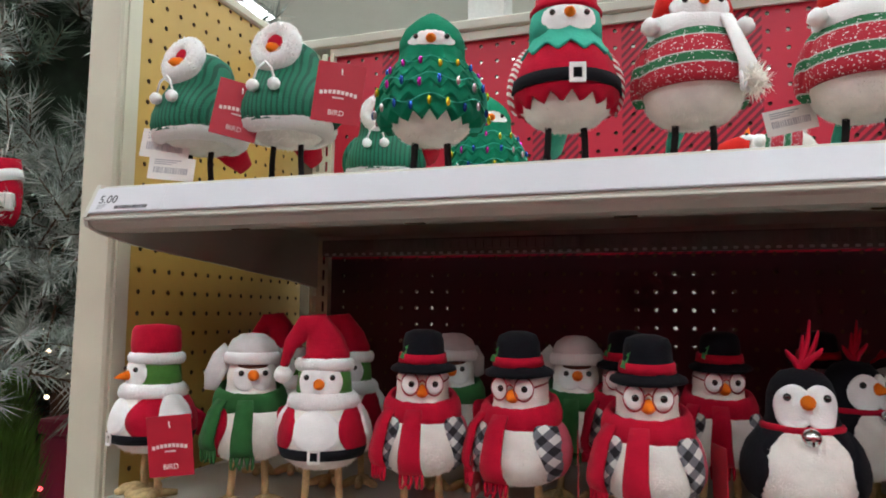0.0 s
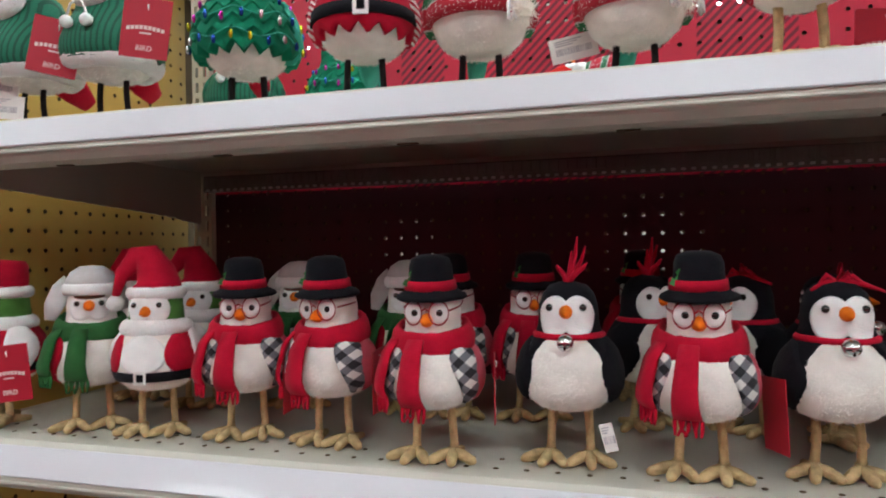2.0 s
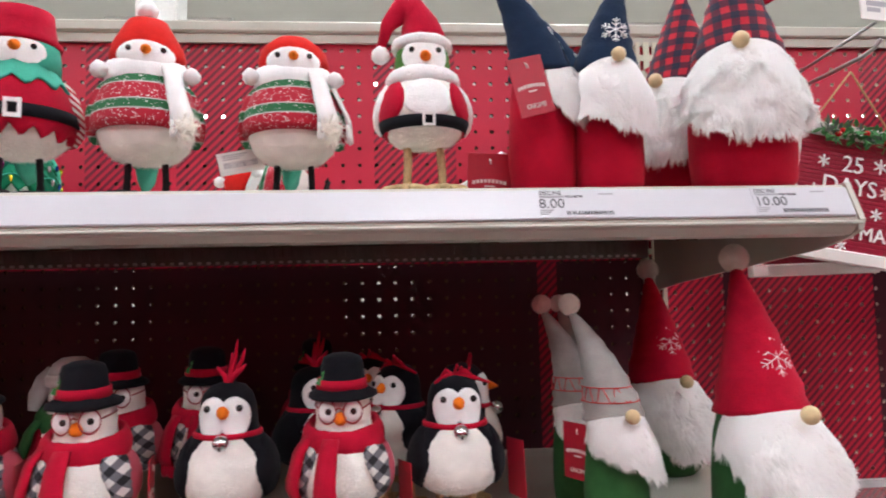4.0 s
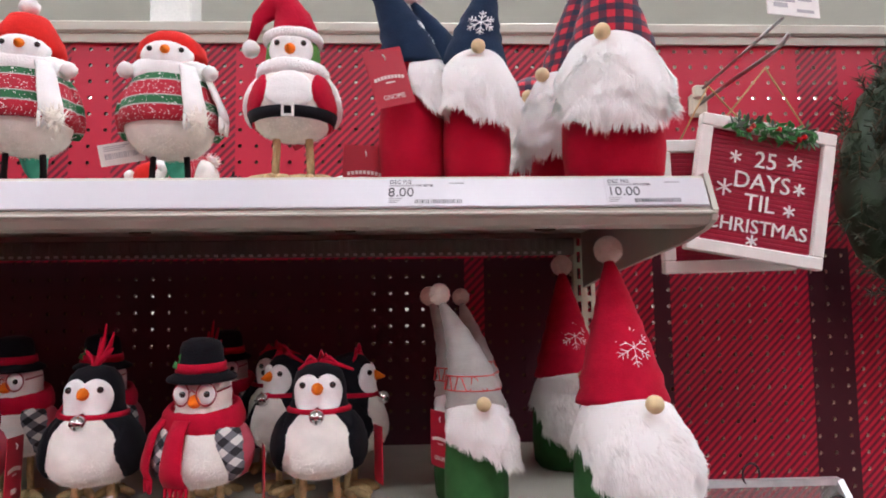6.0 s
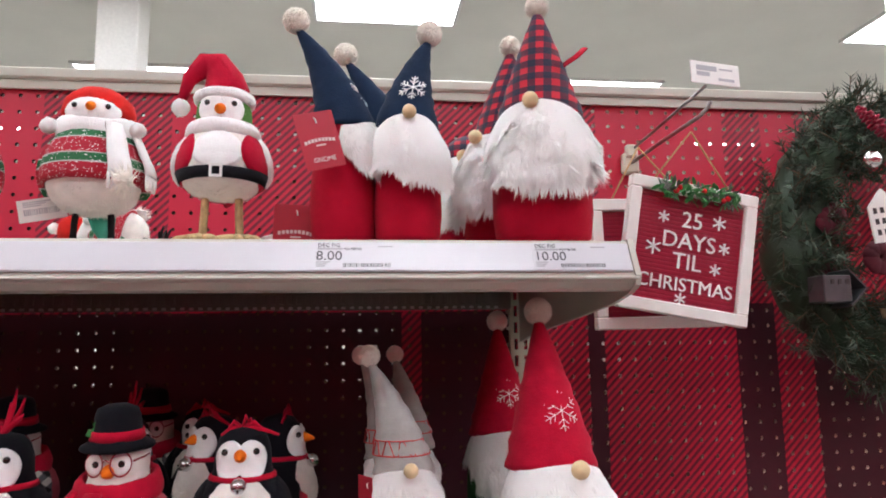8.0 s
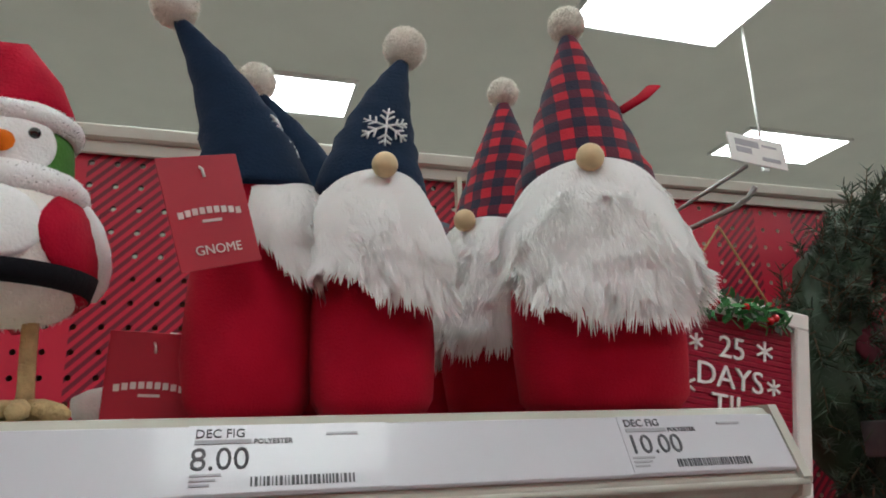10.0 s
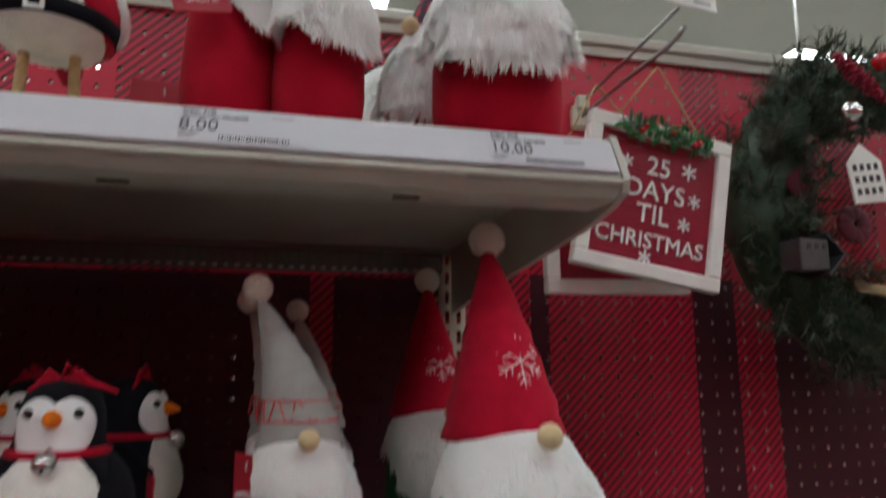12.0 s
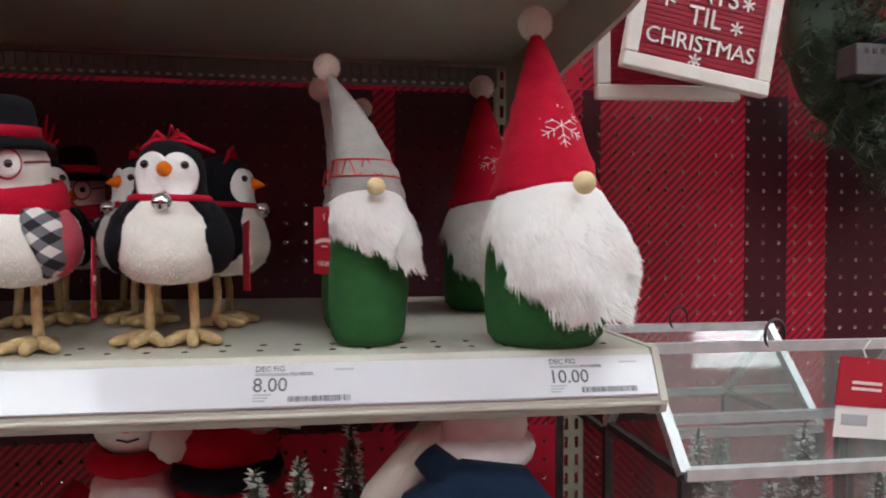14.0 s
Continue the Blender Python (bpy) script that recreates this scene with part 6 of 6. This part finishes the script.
# ---- trees past the end panel ----
def fir(name, label, x, y, base, top, spread, seed, n, mats, length, droop=0.1, reach=1.0, dense=34):
    ob = empty(name, label, "christmas tree", "", pose(x, y, 0))
    rng = random.Random(seed)
    part("trunk", Mesh().tube([(0, 0, 0.0), (0, 0, base), (0, 0, top)], [0.028, 0.022, 0.004], 8), BARK, ob, "brown trunk")
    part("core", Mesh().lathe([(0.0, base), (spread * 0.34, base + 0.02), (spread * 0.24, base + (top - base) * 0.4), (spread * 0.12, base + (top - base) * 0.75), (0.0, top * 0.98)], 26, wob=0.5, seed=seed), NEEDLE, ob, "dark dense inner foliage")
    limbs, inner, outer = Mesh(), [], []
    for i in range(n):
        k = rng.random() ** 1.5
        z = base + k * (top - base)
        r = spread * (1 - k) * rng.uniform(0.75, 1.08) + 0.04
        a = rng.uniform(0, 2 * math.pi) if i % 3 == 0 else rng.uniform(-2.4, 0.4)
        out = Vector((math.cos(a), math.sin(a), 0))
        root, tip = Vector((0, 0, z + droop * 0.3)), out * r + Vector((0, 0, z - droop * r + 0.05))
        limbs.tube([root, root.lerp(tip, 0.6) + Vector((0, 0, 0.01)), tip], [0.004, 0.0026, 0.0012], 5)
        for j in range(5):
            p = root.lerp(tip, 0.5 + 0.12 * j)
            d = (out + Vector((rng.uniform(-0.9, 0.9), rng.uniform(-0.9, 0.9), rng.uniform(-0.5, 0.7)))).normalized()
            q = p + d * rng.uniform(0.05, 0.09) * reach
            limbs.tube([p, q], [0.0022, 0.001], 4)
            needle = needles(rng, (p, q), dense, length, 0.65)
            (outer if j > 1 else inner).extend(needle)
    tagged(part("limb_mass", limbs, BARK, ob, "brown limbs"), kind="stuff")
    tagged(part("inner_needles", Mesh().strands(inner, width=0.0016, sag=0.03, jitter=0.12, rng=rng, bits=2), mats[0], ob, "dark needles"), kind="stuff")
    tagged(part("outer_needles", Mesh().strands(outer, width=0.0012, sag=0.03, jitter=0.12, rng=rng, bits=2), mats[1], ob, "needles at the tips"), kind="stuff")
    return ob


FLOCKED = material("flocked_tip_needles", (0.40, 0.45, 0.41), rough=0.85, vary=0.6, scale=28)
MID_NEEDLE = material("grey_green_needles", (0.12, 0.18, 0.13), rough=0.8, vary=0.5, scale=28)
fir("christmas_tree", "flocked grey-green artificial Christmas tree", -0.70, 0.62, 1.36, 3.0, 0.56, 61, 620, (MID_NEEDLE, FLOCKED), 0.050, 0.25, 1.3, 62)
lit = fir("christmas_tree", "dark artificial Christmas tree with coloured lights", -0.88, 0.98, 0.98, 1.74, 0.64, 62, 560, (NEEDLE, NEEDLE), 0.026, 0.3)
rng = random.Random(63)
for i in range(90):
    k = rng.random()
    z, r, a = 1.00 + k * 0.5, (0.60 * (1 - k) + 0.16) * rng.uniform(0.92, 1.10), rng.uniform(-2.2, 0.6)
    tone = rng.choice(((1.0, 0.75, 0.5), (1.0, 0.08, 0.1), (0.12, 0.25, 1.0), (1.0, 0.75, 0.5), (1.0, 0.3, 0.35)))
    part("fairy_light", Mesh().ball((r * math.cos(a), r * math.sin(a), z), 0.0042, seg=8, rings=5), glow("fairy_light_%d" % i, tone, 9.0), lit, "tiny lit coloured bulb")


def grass_tree(at):
    ob = empty("grass_tree", "small bright green artificial cypress", "decorative tree", "", at)
    rng = random.Random(64)
    part("stem", Mesh().tube([(0, 0, 0), (0, 0, 0.28)], [0.012, 0.003], 6), BARK, ob)
    roots = []
    for i in range(2600):
        k, a = rng.random(), rng.uniform(0, 2 * math.pi)
        roots.append(((0.05 * (1 - k) * math.cos(a), 0.05 * (1 - k) * math.sin(a), 0.02 + 0.25 * k), Vector((0.35 * math.cos(a), 0.35 * math.sin(a), 1)), 0.09))
    tagged(part("blade_mass", Mesh().strands(roots, width=0.0012, sag=-0.02, jitter=0.12, rng=rng), material("lime_green_needles", (0.11, 0.24, 0.035), rough=0.7, vary=0.4, scale=30), ob, "lime green blades"), kind="stuff")
    return ob


setting("partition_5", Mesh().box((-2.2, 0.15, 0.94), (-0.16, 1.7, 0.97), bevel=0.003), SHELF_PAINT, "low display table top past the end panel", "display table")
setting("partition_6", Mesh().box((-2.15, 0.2, 0.0), (-0.2, 1.65, 0.94), bevel=0.003), DARK_EDGE, "dark base of the display table", "display table")
grass_tree(pose(-0.555, 0.36, 0.9702))
rail = empty("wire_rail", "thin chrome rail beside the display table", "rail")
part("rod", Mesh().tube([(-0.75, 0.125, 1.125), (-0.16, 0.150, 1.088)], 0.0035, 8), STEEL, rail, "chrome rod")
part("stay", Mesh().tube([(-0.74, 0.125, 1.125), (-0.74, 0.20, 0.972)], 0.003, 8), STEEL, rail, "chrome stay")
part("stay", Mesh().tube([(-0.17, 0.150, 1.088), (-0.17, 0.20, 0.972)], 0.003, 8), STEEL, rail, "chrome stay")
box_ = empty("gift_box", "magenta gift box on the display table", "box", "", pose(-0.46, 0.55, 0.9702))
part("carton", Mesh().box((-0.12, -0.09, 0), (0.13, 0.09, 0.17), bevel=0.004), material("magenta_card", (0.40, 0.01, 0.08), rough=0.5, vary=0.1), box_)
part("lid", Mesh().box((-0.124, -0.094, 0.172), (0.134, 0.094, 0.20), bevel=0.004), material("magenta_lid", (0.34, 0.008, 0.06), rough=0.5, vary=0.1), box_, "magenta lid")
tree_tag = empty("tree_tag", "white paper tag hanging in a flocked tree", "tag", "", pose(-0.405, 0.345, 1.420, 0, -4, 20))
part("sheet", Mesh().box((-0.028, -0.0005, -0.105), (0.030, 0.0005, 0)), PAPER, tree_tag)
part("stripe", Mesh().box((-0.028, -0.0012, -0.109), (0.030, -0.0006, -0.100)), material("lime_stripe", (0.45, 0.5, 0.08), rough=0.6), tree_tag, "lime lower stripe")
part("thread", Mesh().tube([(0, 0, 0), (-0.01, 0.05, 0.06)], 0.0008, 5), PAPER, tree_tag)
stock = empty("stocking_ornament", "red and white stocking ornament hanging in a tree", "ornament", "", pose(-0.388, 0.20, 1.572, 0, 0, 25) @ Matrix.Scale(0.75, 4))
part("sock", Mesh().tube([(0, 0, 0.03), (0.004, 0, 0.0), (0.010, 0, -0.035), (0.016, -0.01, -0.075), (0.02, -0.02, -0.10)], [0.030, 0.031, 0.028, 0.024, 0.016], 14, flat=0.6), RED_FELT, stock, "red felt sock")
part("cuff", Mesh().tube([(0.001, 0, 0.006), (0.008, 0, -0.016)], 0.033, 14, flat=0.62), WHITE_FELT, stock, "white cuff")
part("patch", Mesh().box((0.000, -0.034, -0.075), (0.034, -0.018, -0.040), bevel=0.003), PAPER, stock, "white cube charm")
part("thread", Mesh().tube([(0, 0, 0.03), (-0.02, 0.06, 0.12)], 0.0008, 5), PAPER, stock)
# a column of the store
setting("column", Mesh().box((-1.12, 4.9, 0), (-0.80, 5.2, CEILING), bevel=0.01), WHITE_PAINT, "white painted store column", "column")
rod = empty("hanging_rod", "thin white rod hanging from the store ceiling", "rod", "", pose(4.43, 3.375, CEILING + 0.02))
part("rod", Mesh().tube([(0, 0, 0), (0, 0, -1.10)], 0.009, 8), WHITE_PAINT, rod, "thin white rod")
part("clip", Mesh().box((-0.03, -0.012, -1.14), (0.03, 0.012, -1.10), bevel=0.004), WHITE_PAINT, rod, "white clip")
